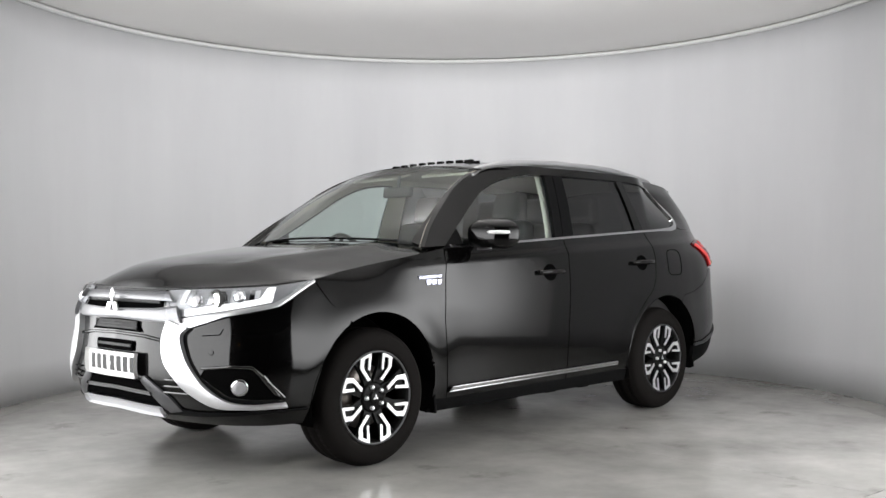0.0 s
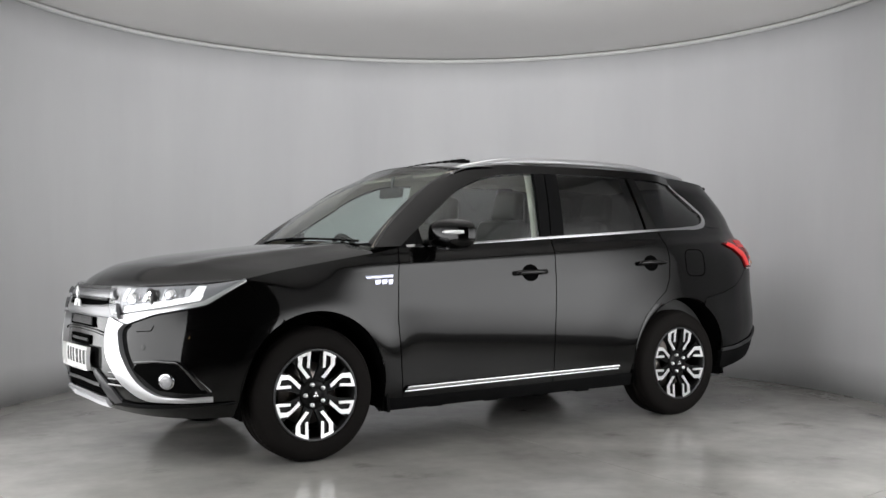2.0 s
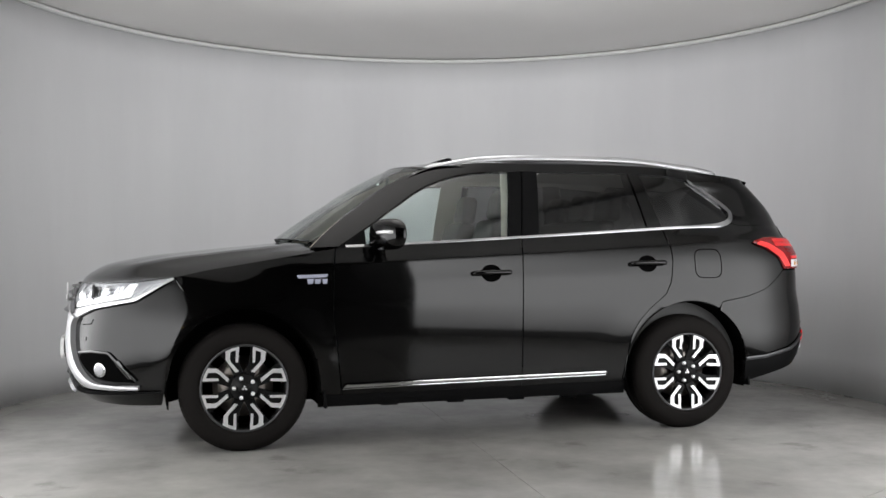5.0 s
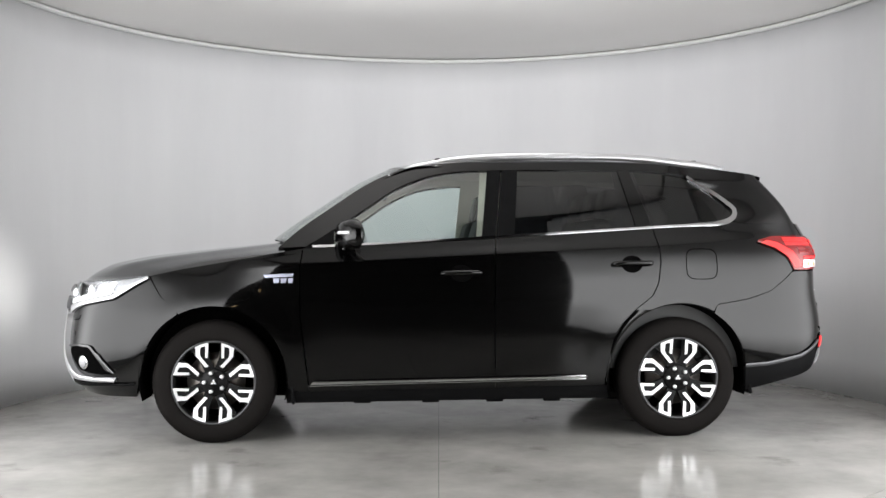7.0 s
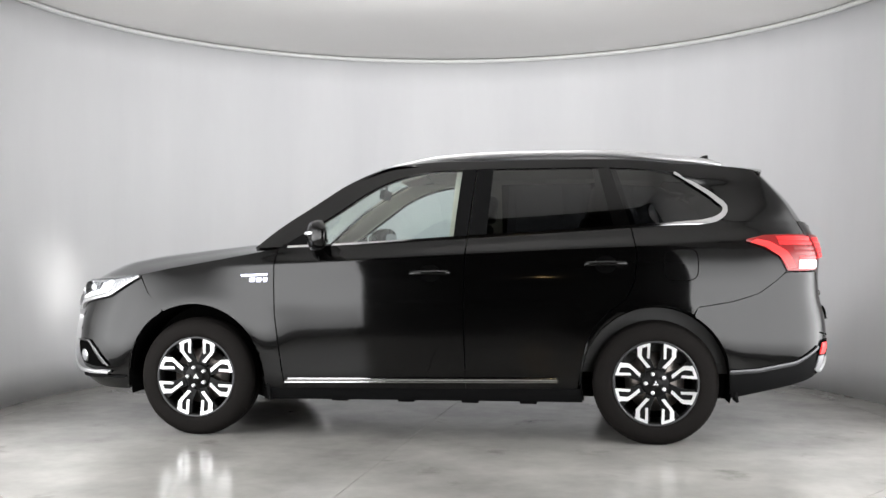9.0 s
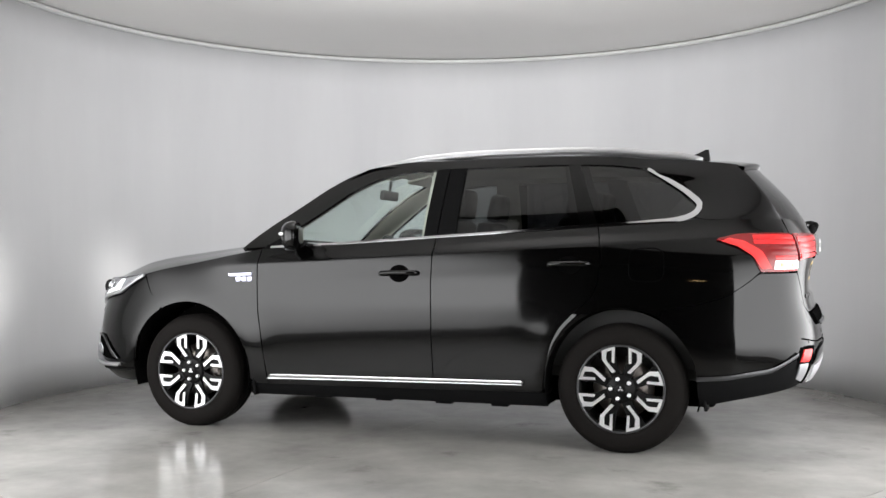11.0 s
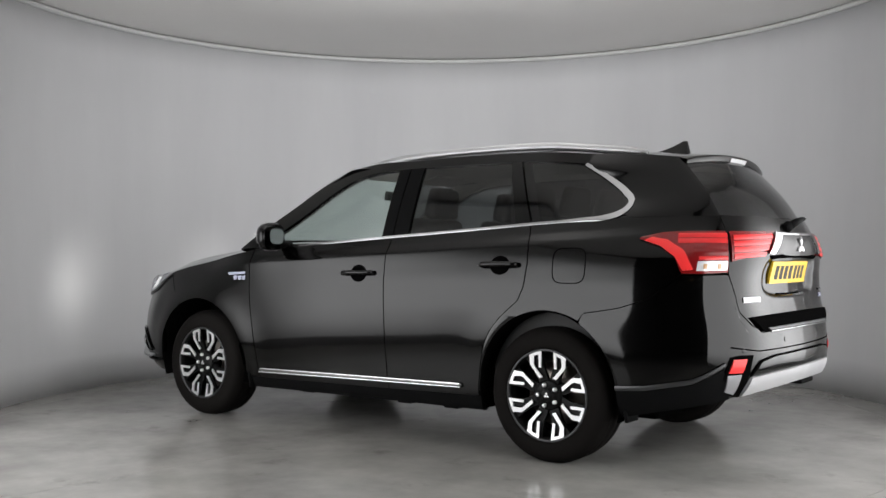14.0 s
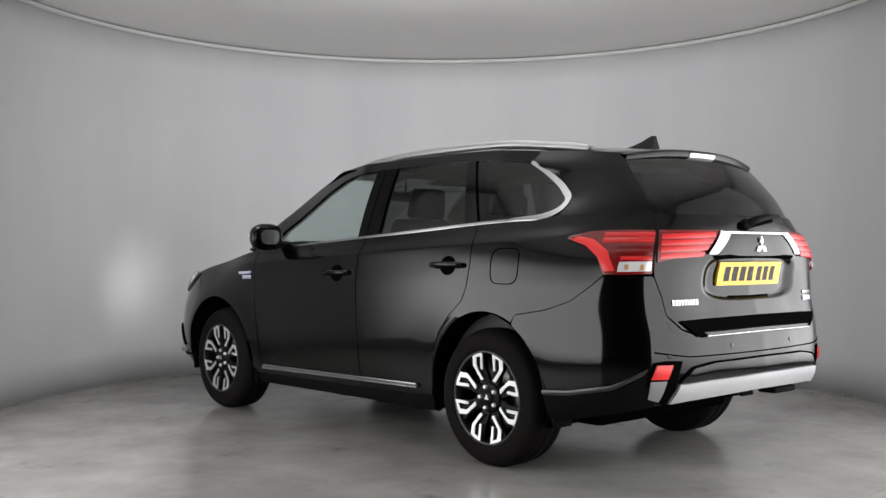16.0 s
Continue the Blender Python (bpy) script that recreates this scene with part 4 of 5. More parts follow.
    for z in (.708, .722, .736):
        sym("slot_slat", [(-2.90, z), (-3.1, z + .002)], [(-2.90, z + .005), (-3.1, z + .007)], M_MESH, slot, .008, .006, 21)
    slot = sym("middle_slot", [(-2.93, .600), (-3.1, .600)], [(-2.93, .648), (-3.1, .65)], M_MATT, CAR, .004, .006)
    sym("slot_slat", [(-2.94, .622), (-3.1, .622)], [(-2.94, .628), (-3.1, .628)], M_MESH, slot, .008, .006, 21)
    low = sym("lower_intake", [(-2.735, .358), (-2.9, .362), (-3.1, .365)], [(-2.83, .452), (-2.95, .46), (-3.1, .463)], M_MATT, CAR, .004, .006)
    sym("intake_slat", [(-2.79, .405), (-3.1, .412)], [(-2.79, .414), (-3.1, .421)], M_MESH, low, .010, .008, 31)
    sym("skid_plate", [(-2.72, .315), (-2.9, .318), (-3.1, .322)], [(-2.735, .35), (-2.9, .353), (-3.1, .357)], M_SKID, CAR, .012, .018, label="satin silver front skid plate")
    sym("bumper_crease", [(-2.70, .655), (-2.85, .672), (-3.1, .678)], [(-2.70, .663), (-2.85, .681), (-3.1, .687)], M_PAINT, CAR, .006, .006)
    sym("number_plate", [(-2.862, .478), (-3.1, .478)], [(-2.862, .592), (-3.1, .592)], M_PLATEW, CAR, .022, .02, 21, label="white front number plate with dark characters")
    pl = bpy.data.objects["number_plate"]
    plate_bars(pl, -3.1, .535, -1, .023)
    # three-blade emblem
    for a in (90, 210, 330):
        emblem(CAR, -2.300, .833, a, -1, .070)


def beam_unit(lamp, side):
    """A deep projector barrel with a lit bulb at its bottom, set through the lamp housing."""
    c = flip(skin(-2.37, .858, 0), side)
    barrel = lathe("projector_barrel", [(.047, -.010), (.046, -.020), (.040, -.024), (.034, -.018), (.034, .0), (.034, .088)], 28, M_REFLECTOR_DARK, lamp, tuple(c), "x")
    lathe("projector_bulb", [(.0, .085), (.026, .085)], 24, M_BEAM, lamp, (c[0], c[1], c[2] + .007), "x", "lit headlamp bulb", False)
    for ob in [o for o in bpy.data.objects if o.name.split(".")[0] in ("front_bumper", "headlamp", "lamp_backing")]:
        bm = bmesh.new()
        bm.from_mesh(ob.data)
        cut = [f for f in bm.faces if (f.calc_center_median() - Vector(c)).length < .042]
        bmesh.ops.delete(bm, geom=cut, context="FACES")
        bm.to_mesh(ob.data)
        bm.free()


def ball(name, c, r, mat, parent, side, squash, normal):
    """A squashed ball whose short axis lies along normal."""
    q = Vector(normal).to_track_quat("Z", "Y").to_matrix().to_4x4()
    bm = bmesh.new()
    bmesh.ops.create_uvsphere(bm, u_segments=24, v_segments=14, radius=r)
    for v in bm.verts:
        v.co = Vector((v.co.x * squash[0], v.co.y * squash[1], v.co.z * squash[2]))
    bm.transform(Matrix.Translation(Vector(c)) @ q)
    if side:
        for v in bm.verts:
            v.co.y *= -1
        bmesh.ops.reverse_faces(bm, faces=bm.faces)
    me = bpy.data.meshes.new(name)
    bm.to_mesh(me)
    bm.free()
    me.materials.append(mat)
    me.polygons.foreach_set("use_smooth", [True] * len(me.polygons))
    ob = new(name, me)
    ob.parent = parent
    return ob


def plate_bars(plate, s0, z0, way, out):
    """Plain dark bars in place of the plate's characters."""
    for k, u in enumerate((-.195, -.135, -.075, -.015, .06, .12, .18)):
        a, b = s0 + way * u - .021, s0 + way * u + .021
        band("plate_bar", [(a, z0 - .036), (b, z0 - .036)], [(a, z0 + .036), (b, z0 + .036)], 4, M_INK, plate, out + .002, .002, m=3)


def emblem(parent, x, z, a, way, r):
    """One diamond of a three-diamond mark, standing off the panel."""
    c, s = math.cos(radians(a)), math.sin(radians(a))
    w = .30
    poly = [(0.0, 0.0), (r * .5 * c - r * w * s, r * .5 * s + r * w * c), (r * c, r * s), (r * .5 * c + r * w * s, r * .5 * s - r * w * c)]
    prism("emblem_diamond", poly, lambda u, v, h: (x + way * h, -u * way, z + v), .008, M_ALLOY, parent, "bright emblem diamond")


def rear_details(gate):
    for side in (False, True):
        # lamp on the body corner
        low = [(1.855, 1.134), (1.96, 1.108), (2.06, 1.06), (2.105, .972), (2.25, .972), (2.385, .978)]
        top = [(1.865, 1.146), (1.99, 1.166), (2.1, 1.17), (2.2, 1.171), (2.3, 1.171), (2.375, 1.170)]
        lamp = band("tail_lamp", low, top, 44, M_REDDARK, CAR, .010, .022, side, 9, label="red tail lamp with clear lower segment")
        band("lamp_arc", [(1.885, 1.126), (1.98, 1.10), (2.065, 1.05), (2.112, .985)], [(1.93, 1.143), (2.02, 1.128), (2.12, 1.075), (2.17, .990)], 24, M_REDLIT, lamp, .014, .006, side, label="bright red light guide")
        for z in (1.058, 1.084, 1.110, 1.136):
            band("lamp_rib", [(2.17 if z < 1.1 else 2.08, z), (2.38, z)], [(2.17 if z < 1.1 else 2.08, z + .0225), (2.38, z + .0225)], 12, M_REDLENS if z > 1.1 else M_REDDARK, lamp, .014, .006, side, m=4)
        band("lamp_clear", [(2.185, .984), (2.375, .988)], [(2.195, 1.028), (2.378, 1.030)], 12, M_WHITELENS, lamp, .014, .006, side, label="clear reversing lamp segment")
        for s0 in (2.225, 2.31):
            band("lamp_bulb", [(s0, .993), (s0 + .022, .993)], [(s0, 1.016), (s0 + .022, 1.016)], 4, M_AMBER, lamp, .019, .004, side, m=4, label="small amber bulb behind the clear lens")
        band("lamp_rib", [(2.20, 1.034), (2.378, 1.036)], [(2.20, 1.05), (2.378, 1.052)], 10, M_REDLENS, lamp, .014, .006, side, m=4)
        # lamp on the tailgate
        lamp = band("gate_lamp", [(2.412, 1.028), (2.55, 1.05), (2.71, 1.085)], [(2.402, 1.170), (2.6, 1.172), (2.80, 1.174)], 20, M_REDDARK, CAR, .010, .02, side, 7, label="red lamp on the tailgate")
        for z0, z1 in ((1.040, 1.062), (1.068, 1.092), (1.097, 1.121), (1.126, 1.15)):
            e = 2.70 + (z0 - 1.06) * .9
            band("lamp_rib", [(2.425, z0), (e, z0 + .014)], [(2.425, z1), (e + .01, z1 + .012)], 12, M_REDLENS, lamp, .014, .006, side, m=4)
        # reflector housing in the bumper corner
        pk = band("reflector_housing", [(2.30, .43), (2.40, .395), (2.47, .385)], [(2.375, .58), (2.45, .588), (2.545, .585)], 14, M_MATT, CAR, .004, .01, side, 6)
        # The reflector is no lamp; a faint red glow is added to it.
        band("reflector", [(2.36, .507), (2.455, .507)], [(2.395, .57), (2.487, .57)], 8, M_REDLIT, pk, .012, .012, side, label="red bumper reflector")
        band("fog_segment", [(2.345, .42), (2.41, .405)], [(2.355, .497), (2.45, .499)], 8, M_LAMPGREY, pk, .012, .012, side, label="clear bumper lamp")
        # trim round the lower edge of the bumper
        band("bumper_trim", [(1.735, .405), (1.9, .415), (2.15, .455), (2.33, .535)], [(1.735, .428), (1.9, .438), (2.15, .478), (2.34, .556)], 24, M_SATIN_DARK, CAR, .012, .016, side)
        band("bumper_lower_side", [(1.745, .27), (1.95, .31), (2.2, .35), (2.40, .38)], [(1.735, .405), (1.9, .415), (2.15, .45), (2.33, .52)], 24, M_PLASTIC, CAR, .004, .03, side)
        ball("parking_sensor", skin(2.47, .61, .001), .012, M_PAINT, CAR, side, (1, 1, .15), skin(2.47, .61, .03) - skin(2.47, .61, 0))
        ball("parking_sensor", skin(2.86, .64, .001), .012, M_PAINT, CAR, side, (1, 1, .15), skin(2.86, .64, .03) - skin(2.86, .64, 0))
    for side in (False, True):
        band("lamp_flange", [(2.33, 1.15), (2.47, 1.15)], [(2.33, 1.255), (2.47, 1.255)], 8, M_PAINT, CAR, -.004, .004, side, m=8)
        band("pillar_flange", [(1.56, 1.228), (1.9, 1.236), (2.38, 1.238)], [(1.56, 1.252), (1.9, 1.262), (2.38, 1.262)], 24, M_PAINT, CAR, -.004, .004, side)
    both = lambda pts: pts + mirrored(pts, 3.1)[::-1][1:]
    sym = lambda name, low, high, mat, parent, out, depth, n=41, **k: band(name, both(low), both(high), n, mat, parent, out, depth, **k)
    # chrome brackets at both ends of the garnish, and the garnish itself
    ga = sym("garnish", [(2.72, 1.066), (3.1, 1.066)], [(2.82, 1.166), (3.1, 1.166)], M_PAINT, CAR, .016, .02, label="gloss black tailgate garnish")
    sym("garnish_chrome_edge", [(2.80, 1.156), (3.1, 1.156)], [(2.82, 1.170), (3.1, 1.170)], M_CHROME, ga, .020, .02)
    for side in (False, True):
        band("garnish_chrome_end", [(2.708, 1.064), (2.765, 1.064)], [(2.80, 1.170), (2.875, 1.160)], 6, M_CHROME, ga, .021, .02, side, m=8, label="chrome end of the garnish")
    for a in (90, 210, 330):
        emblem(gate, 2.345, 1.103, a, 1, .05)
    # plate in its recess
    # Black strip painted along the recess's top edge as its shadow.
    sym("recess_shadow", [(2.78, 1.042), (3.1, 1.046)], [(2.76, 1.058), (3.1, 1.062)], M_MATT, gate, .006, .01)
    pl = sym("number_plate", [(2.838, .915), (3.1, .915)], [(2.838, 1.028), (3.1, 1.028)], M_PLATEY, CAR, .010, .012, 21, label="yellow rear number plate with dark characters")
    plate_bars(pl, 3.1, .972, 1, .011)
    sym("release_slot", [(2.93, .858), (3.1, .856)], [(2.93, .866), (3.1, .864)], M_MATT, gate, .003, .004)
    for k in range(9):
        s = 2.515 + k * .019
        band("script_bar", [(s, .832), (s + .012, .832)], [(s, .857), (s + .012, .857)], 3, M_CHROME, gate, .004, .005, m=3)
    for k in range(5):
        s = 3.575 + k * .022
        band("script_bar", [(s, .862), (s + .015, .862)], [(s, .875), (s + .015, .875)], 3, M_CHROME, gate, .004, .005, m=3)
        band("script_bar", [(s, .825), (s + .015, .825)], [(s, .85), (s + .015, .85)], 3, M_BADGE, gate, .004, .005, m=3)
    # load sill between tailgate and bumper
    step = sym("load_sill", [(2.64, .688), (2.8, .690), (3.1, .692)], [(2.54, .762), (2.7, .766), (3.1, .770)], M_MATT, CAR, .010, .016)
    sym("sill_plate", [(2.69, .690), (3.1, .694)], [(2.67, .706), (3.1, .710)], M_SATIN_DARK, step, .016, .012, label="ribbed steel sill plate")
    sym("sill_edge", [(2.68, .684), (3.1, .688)], [(2.68, .693), (3.1, .697)], M_CHROME, step, .021, .012)
    for k in range(12):
        s = 2.75 + k * .062
        band("sill_stud", [(s, .712), (s + .022, .712)], [(s, .718), (s + .022, .718)], 3, M_SATIN, step, .010, .004, m=3)
    # bumper body: seam, dark lower panel and skid plate
    sym("bumper_seam", [(2.38, .622), (2.6, .598), (3.1, .597)], [(2.38, .630), (2.6, .604), (3.1, .603)], M_MATT, CAR, .002, .003)
    sym("lower_panel", [(2.53, .485), (2.7, .49), (3.1, .495)], [(2.62, .548), (2.75, .566), (3.1, .57)], M_PAINT, CAR, .006, .01)
    sym("bumper_seam", [(2.53, .482), (2.615, .548), (2.75, .566), (3.1, .57)], [(2.52, .486), (2.605, .555), (2.745, .573), (3.1, .577)], M_MATT, CAR, .0075, .004, 61)
    sym("skid_plate", [(2.475, .395), (2.6, .405), (3.1, .418)], [(2.53, .480), (2.7, .487), (3.1, .493)], M_SKID, CAR, .014, .03, m=7, label="satin silver rear skid plate")
    block("tow_cover", (.10, .20, .03), (2.22, .36, .37), M_PLASTIC, CAR, .01)
    # rear wiper
    w = tube("rear_wiper", [(2.315, -.07, 1.21), (2.325, 0, 1.232), (2.305, .15, 1.250), (2.280, .28, 1.256)], (.022, .020, .013, .009), 8, M_PLASTIC, CAR, "black rear wiper")
    ball("wiper_pivot", (2.305, -.07, 1.207), .03, M_PLASTIC, w, False, (1, 1, .8), (1, 0, .2))
    # roof spoiler with its brake light, and the fin aerial
    P = []
    for t in np.linspace(-1, 1, 41):
        c, k = 1 - abs(t) ** 2.4, 1 - t * t
        z, y = 1.556 + .045 * c, .545 * t
        P.append([(1.70, y, z + .012), (1.82 + .02 * k, y, z + .006), (1.93 + .05 * k, y, z - .008), (1.955 + .065 * k, y, z - .014), (1.96 + .066 * k, y * .995, z - .022),
                  (1.945 + .06 * k, y * .985, z - .062), (1.935 + .055 * k, y * .985, z - .068), (1.86 + .03 * k, y * .98, z - .060)])
    P = np.array(P)
    sp = shell("roof_spoiler", P, M_PAINT, CAR, 0, label="gloss black roof spoiler")
    lamp = P[16:25, 4:6].copy()
    lamp[:, 0] = lamp[:, 0] * .85 + lamp[:, 1] * .15
    shell("brake_light", lamp[:, ::-1] + np.array((.004, 0, 0)), M_WHITELENS, sp, .006, label="clear high-level brake light")
    fin = [(1.50, 1.635), (1.58, 1.645), (1.65, 1.668), (1.705, 1.694), (1.726, 1.694), (1.735, 1.625), (1.52, 1.622)]
    f = mesh_object("fin_aerial", [(x, y, z) for y in (-.022, .022) for x, z in fin], [tuple(range(7)), tuple(range(13, 6, -1))] + [(i, 7 + i, 7 + (i + 1) % 7, (i + 1) % 7) for i in range(7)], M_PAINT, CAR, False, "black shark-fin aerial")
    for v in f.data.vertices:
        k = (v.co.z - 1.62) / .09
        v.co.y *= max(.15, 1.3 - 1.15 * k)


MOTIF_BAR = [(.155, .90), (.225, .90), (.225, .60), (.165, .585)]
MOTIF_ARM = [(.345, .87), (.455, .80), (.452, .64), (.40, .575), (.215, .355), (.135, .385), (.325, .60), (.355, .665)]


def wheel(x0, side):
    s = 1 if side else -1
    y0 = .868 * s
    c = (x0, y0, HUB_Z)
    w = lathe("wheel", [(.236, -.008), (.236, .006), (.230, .009), (.222, .004), (.220, -.05), (.215, -.19), (.232, -.20)], 72, M_RIM, CAR, c, sign=s, label="black alloy wheel with machined silver spoke faces")
    rim = w
    # tyre, with a rounded tread edge
    prof = [(.232, -.012), (.238, .006), (.262, .012), (.300, .012), (.325, .002), (.340, -.018), (TYRE_R, -.045), (TYRE_R, -.075), (.343, -.078), (.343, -.084), (TYRE_R, -.087),
            (TYRE_R, -.145), (.343, -.148), (.343, -.154), (TYRE_R, -.157), (.342, -.20), (.32, -.222), (.27, -.225), (.23, -.21)]
    ty = lathe("tyre", prof, 96, M_TYRE, w, c, sign=s, label="black rubber tyre")
    # tread blocks round the shoulder
    verts, faces = [], []
    for k in range(72):
        a = 2 * math.pi * k / 72
        for da, r, h in ((-.5, .3505, -.047), (.28, .3505, -.047), (.28, .3505, -.075), (-.5, .3505, -.075), (-.5, .336, -.012), (.28, .336, -.012)):
            b = a + da * 2 * math.pi / 72
            verts.append((c[0] + r * math.cos(b), c[1] + h * s, c[2] + r * math.sin(b)))
        o = k * 6
        faces += [(o, o + 1, o + 2, o + 3), (o, o + 4, o + 5, o + 1)]
    mesh_object("tread", verts, faces, M_TYRE, w, False)
    lathe("rim_flange", [(.2375, .004), (.2365, .0095), (.231, .0105), (.226, .0075), (.225, .002)], 72, M_SATIN_DARK, rim, c, sign=s)
    # ten flat black spokes and the hub
    for k in range(8):
        a = radians(22.5 + 45 * k)
        poly = [(.05, -.026), (.05, .026), (.14, .028), (.228, .055), (.228, -.055), (.14, -.028)]
        place = lambda u, v, h, a=a: (c[0] + u * math.cos(a) - v * math.sin(a), c[1] + s * (h - .050 + .02 * u / .228), c[2] + u * math.sin(a) + v * math.cos(a))
        prism("spoke", poly, place, .022, M_RIM, rim)
    lathe("hub", [(.078, -.07), (.078, -.016), (.066, -.008), (.034, -.010), (.032, .0), (.026, .004), (0, .006)], 32, M_RIM, rim, c, sign=s)
    for k in range(3):
        a = radians(90 + 120 * k)
        poly = [(0, 0), (.008, .006), (.017, 0), (.008, -.006)]
        place = lambda u, v, h, a=a: (c[0] + u * math.cos(a) - v * math.sin(a), c[1] + s * (h + .005), c[2] + u * math.sin(a) + v * math.cos(a))
        prism("cap_mark", poly, place, .002, M_ALLOY, rim)
    for k in range(5):
        a = radians(108 + 72 * k)
        lathe("wheel_nut", [(.011, -.02), (.011, .004), (.007, .008), (0, .008)], 12, M_ALLOY, rim, (c[0] + .055 * math.cos(a), c[1], c[2] + .055 * math.sin(a)), sign=s)
    # machined faces: four mirrored pairs
    for k in range(4):
        for h in (1, -1):
            a = radians(90 * k + 88)
            for poly in (MOTIF_BAR, MOTIF_ARM, [(.155, .90), (.455, .80), (.475, .84), (.33, .915), (.16, .962)]):
                R = .2335
                pts = [(u * h * R, v * R) for u, v in poly]
                place = lambda u, v, t, a=a: (c[0] + v * math.cos(a) + u * math.sin(a), c[1] + s * (t - .010 + .014 * (v / .2335) ** 2), c[2] + v * math.sin(a) - u * math.cos(a))
                prism("machined_face", pts, place, .006, M_ALLOY, rim)
    lathe("brake_disc", [(.07, -.10), (.165, -.10), (.165, -.12), (.07, -.12)], 48, M_DISC, w, c, sign=s, label="grey steel brake disc")
    lathe("rim_inside", [(.0, -.17), (.222, -.17)], 48, M_MATT, w, c, sign=s)
    return w


def seat(x, y, width, back_h=.62, rest=True):
    st = block("seat", (.50, width, .16), (x - .05, y, .66), M_SEAT, CAR, .05, label="black leather seat with headrest")
    block("backrest", (.15, width, back_h), (x + .25, y, .98), M_SEAT, st, .055, (0, 14, 0), (.8, .86))
    if rest:
        n = 1 if width < .7 else 3
        for k in range(n):
            yy = y + (k - (n - 1) / 2) * .42
            block("headrest", (.10, .27, .19), (x + .36, yy, 1.375), M_SEAT, st, .045, (0, 10, 0), (.9, .85))
            for d in (-.05, .05):
                tube("headrest_post", [(x + .325, yy + d, 1.22), (x + .35, yy + d, 1.32)], .007, 6, M_SATIN, st)
    return st


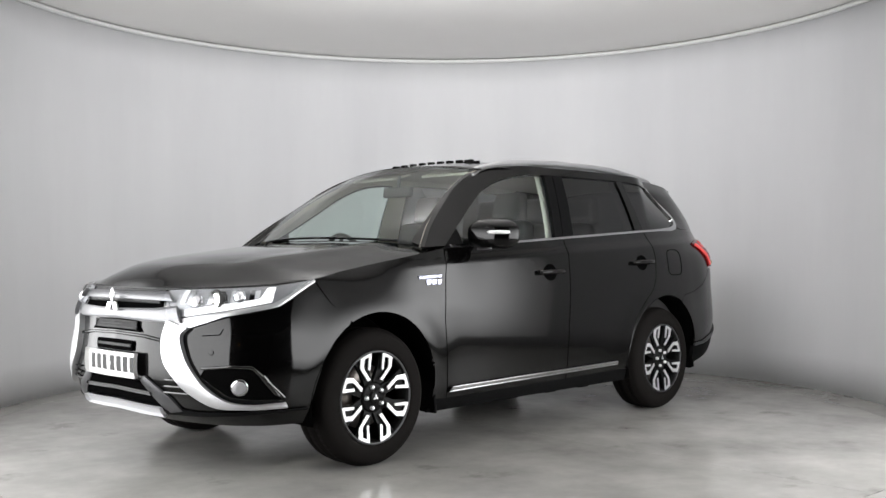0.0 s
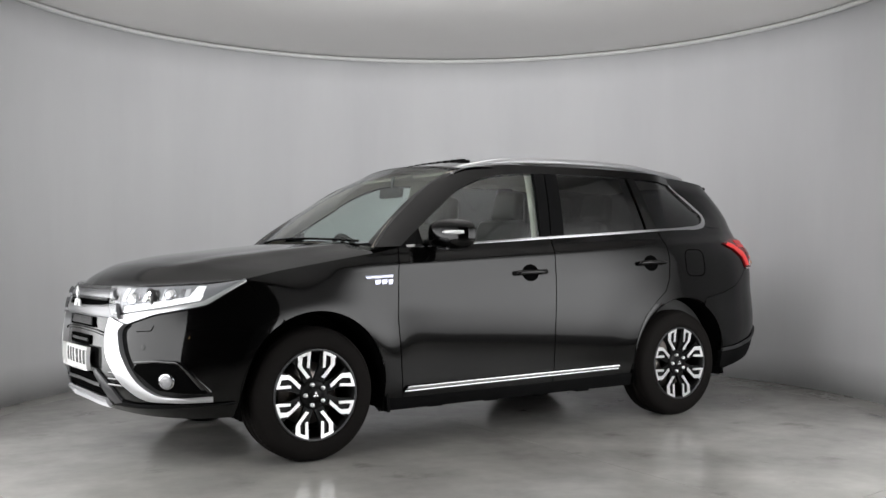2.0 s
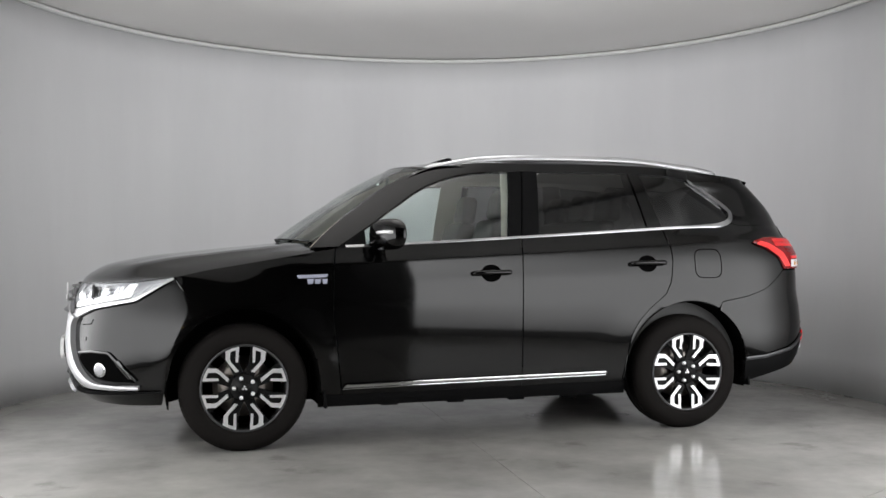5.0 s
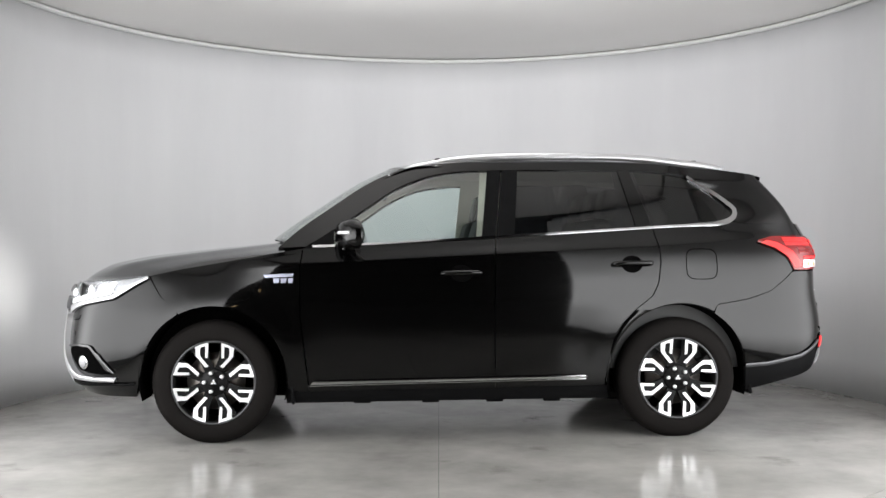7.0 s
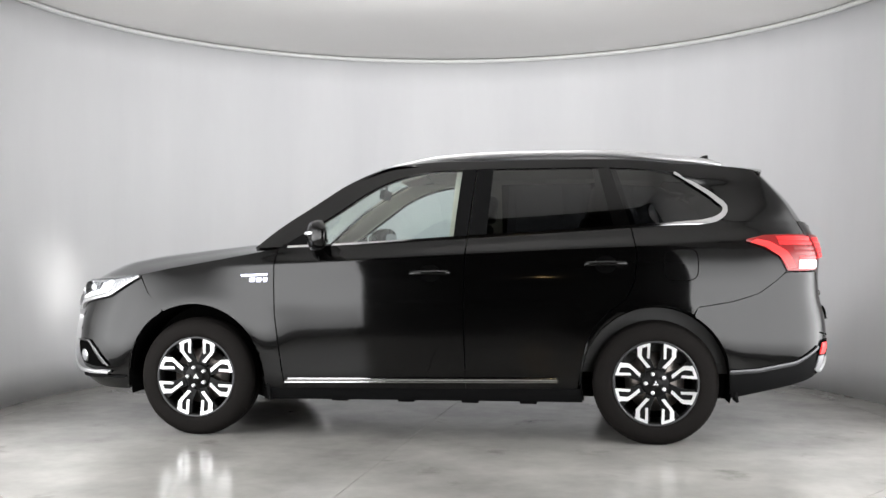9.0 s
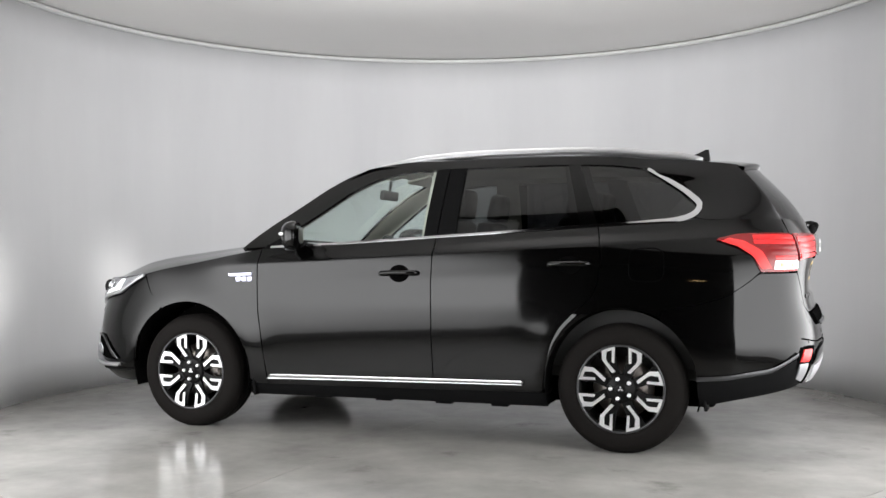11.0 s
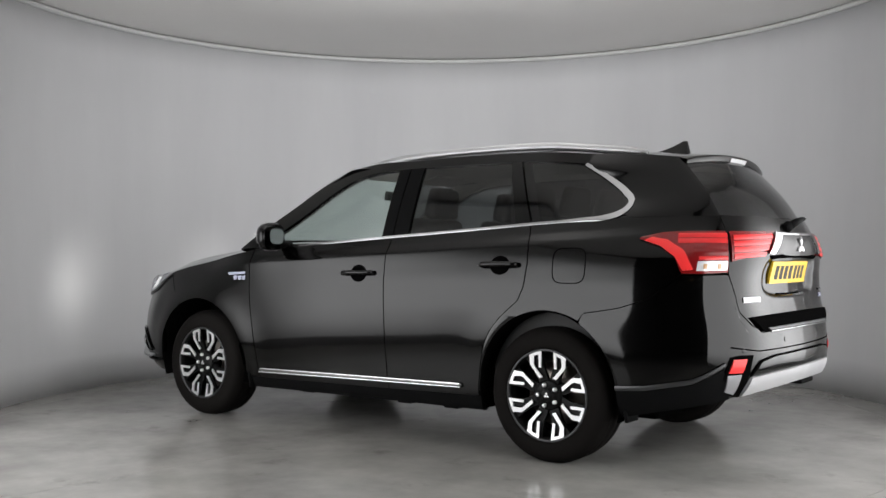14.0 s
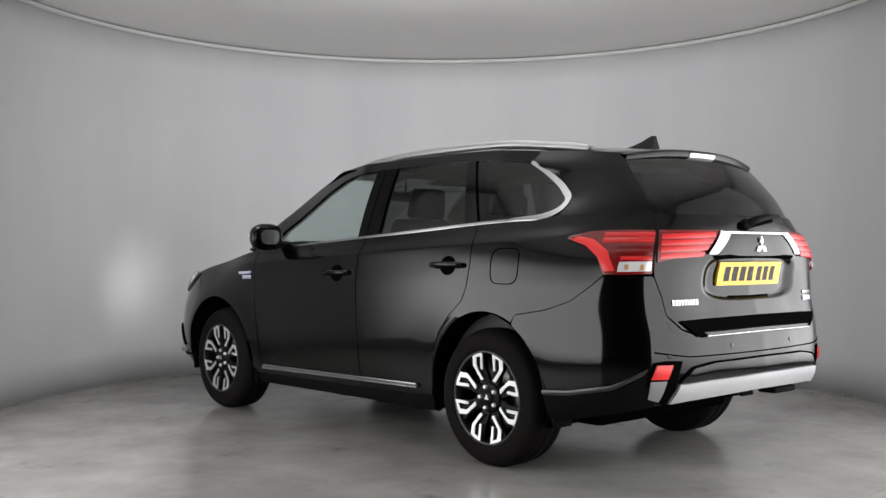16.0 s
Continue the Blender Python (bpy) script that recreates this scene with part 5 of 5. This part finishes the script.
def interior():
    seat(-.06, -.37, .50)
    seat(-.06, .37, .50)
    seat(.66, 0, 1.24)
    # dash with a hooded top, and the steering wheel on the car's right
    P = []
    for y in np.linspace(-.70, .70, 29):
        hood = .035 * math.exp(-((y - .37) / .17) ** 2)
        k = 1 - (y / .72) ** 2
        P.append([(-.98 - .06 * k, y, 1.095), (-.80, y, 1.118 + hood * .5), (-.66, y, 1.112 + hood), (-.60, y, 1.06 + hood * .6), (-.58, y, .92), (-.66, y, .70)])
    shell("dashboard", np.array(P).transpose(1, 0, 2), M_DASH, CAR, 0, label="black dashboard")
    n = 40
    m = pose(-.46, .37, 1.02, 0, 68, 0)
    ring = [m @ Vector((.185 * math.cos(2 * math.pi * k / n), .185 * math.sin(2 * math.pi * k / n), 0)) for k in range(n + 1)]
    sw = tube("steering_wheel", ring, .016, 8, M_SEAT, CAR, "black leather steering wheel")
    block("wheel_boss", (.13, .16, .04), (-.46, .37, 1.02), M_DASH, sw, .018, (0, 68, 0))
    for a in (0, 180, 270):
        q = [m @ Vector((r * math.cos(radians(a - 90)), r * math.sin(radians(a - 90)), 0)) for r in (.06, .18)]
        tube("wheel_spoke", q, .012, 6, M_DASH, sw)
    tube("column", [(-.46, .37, 1.02), (-.62, .37, .97)], .04, 8, M_DASH, sw)
    # inside mirror, sun visors, inner pillars, floor
    mi = block("inside_mirror", (.035, .25, .065), (-.36, .0, 1.46), M_DASH, CAR, .014, (0, 10, 0), label="black rear-view mirror")
    tube("mirror_stem", [(-.36, 0, 1.47), (-.345, 0, 1.565)], .010, 6, M_DASH, mi)
    for y in (-.33, .33):
        block("sun_visor", (.17, .40, .018), (-.20, y, 1.575), M_CREAM, CAR, .008, (0, -14, 0))
    for side in (False, True):
        gp = resample([(-.80, 1.135), (-.62, 1.255), (-.46, 1.365), (-.29, 1.472), (-.10, 1.548), (.03, 1.575)], 24, True)
        a = cab(gp, -.045)
        b = resample(WS_SIDE, 24, True) + np.array((.05, .035, -.015))
        v = np.linspace(0, 1, 4)[None, :, None]
        shell("inner_pillar", (a[:, None] * (1 - v) + b[:, None] * v)[:, ::-1], M_CREAM, CAR, 0, side)
        g = coons([(.16, 1.10), (.36, 1.11)], [(.20, 1.57), (.36, 1.575)], [(.16, 1.10), (.20, 1.57)], [(.36, 1.11), (.36, 1.575)], 4, 12, False)
        shell("inner_pillar", cab(g, -.05)[::-1], M_CREAM, CAR, .0, side)
        g = coons([(1.06, 1.14), (1.26, 1.15)], [(.99, 1.575), (1.12, 1.575)], [(1.06, 1.14), (.99, 1.575)], [(1.26, 1.15), (1.12, 1.575)], 4, 12, False)
        shell("inner_pillar", cab(g, -.05)[::-1], M_DASH, CAR, .0, side)
        P = np.array([[(x, -.76, z) for z in (.45, .80, 1.10)] for x in np.linspace(-.80, 2.0, 12)])
        P[:, 2, 1] = -.78
        shell("door_lining", P[::-1], M_DASH, CAR, 0, side)
        g = cab(coons(GLASS_TOP, [p for p in GUTTER if p[0] < 1.5] + [(1.5, 1.588)], [GLASS_TOP[0], GUTTER[0]], [GLASS_TOP[-1], (1.5, 1.588)], 40, 4, True), -.04)
        shell("inner_roof_edge", g[::-1], M_CREAM, CAR, 0, side)
    block("cabin_floor", (2.9, 1.5, .06), (.55, 0, .42), M_DASH, CAR, .01)
    block("load_floor", (.95, 1.36, .05), (1.65, 0, .80), M_DASH, CAR, .01)
    block("bulkhead", (.05, 1.44, .75), (-.92, 0, .72), M_MATT, CAR, .01)
    # underside
    block("undertray", (3.4, 1.10, .10), (.1, 0, .27), M_MATT, CAR, .03)
    block("nose_tray", (.50, 1.10, .08), (-1.84, 0, .32), M_MATT, CAR, .03)
    block("tail_tray", (.4, 1.1, .08), (1.85, 0, .43), M_MATT, CAR, .03)
    for x in (-HUB_X, HUB_X):
        tube("axle", [(x, -.7, HUB_Z), (x, .7, HUB_Z)], .05, 8, M_MATT, CAR)
    for x in (-.5, -.1, .28, .62):
        for y in (-.70, .70):
            block("jacking_block", (.10, .05, .03), (x, y, .212), M_PLASTIC, CAR, .006)


M_REFLECTOR_DARK = plain("barrel_black", (.012, .012, .012), .6, grain=.05)
M_LENS_SOLID = plain("lamp_bulb_glass", (.85, .86, .88), .06, .5, 1.0, .02, grain=.03)
M_SATIN_DARK = plain("dark_satin_trim", (.06, .06, .063), .32, .6, grain=.08)
GATE = body_panels()
cabin_shell()
bonnet()
front_details()
rear_details(GATE)
for wx in (-HUB_X, HUB_X):
    for far_side in (False, True):
        wheel(wx, far_side)
interior()


# ---------- what moves ----------
def motions():
    axis = Vector((-.0066, -.0108, 0))
    car_rows, table_rows = [], []
    for t, a in TURN:
        turn = pose(0, 0, 0, 0, 0, a)
        table_rows.append((t, turn))
        car_rows.append((t, turn @ Matrix.Translation(-axis)))
    walk(CAR, car_rows)
    walk(TABLE, table_rows)


motions()
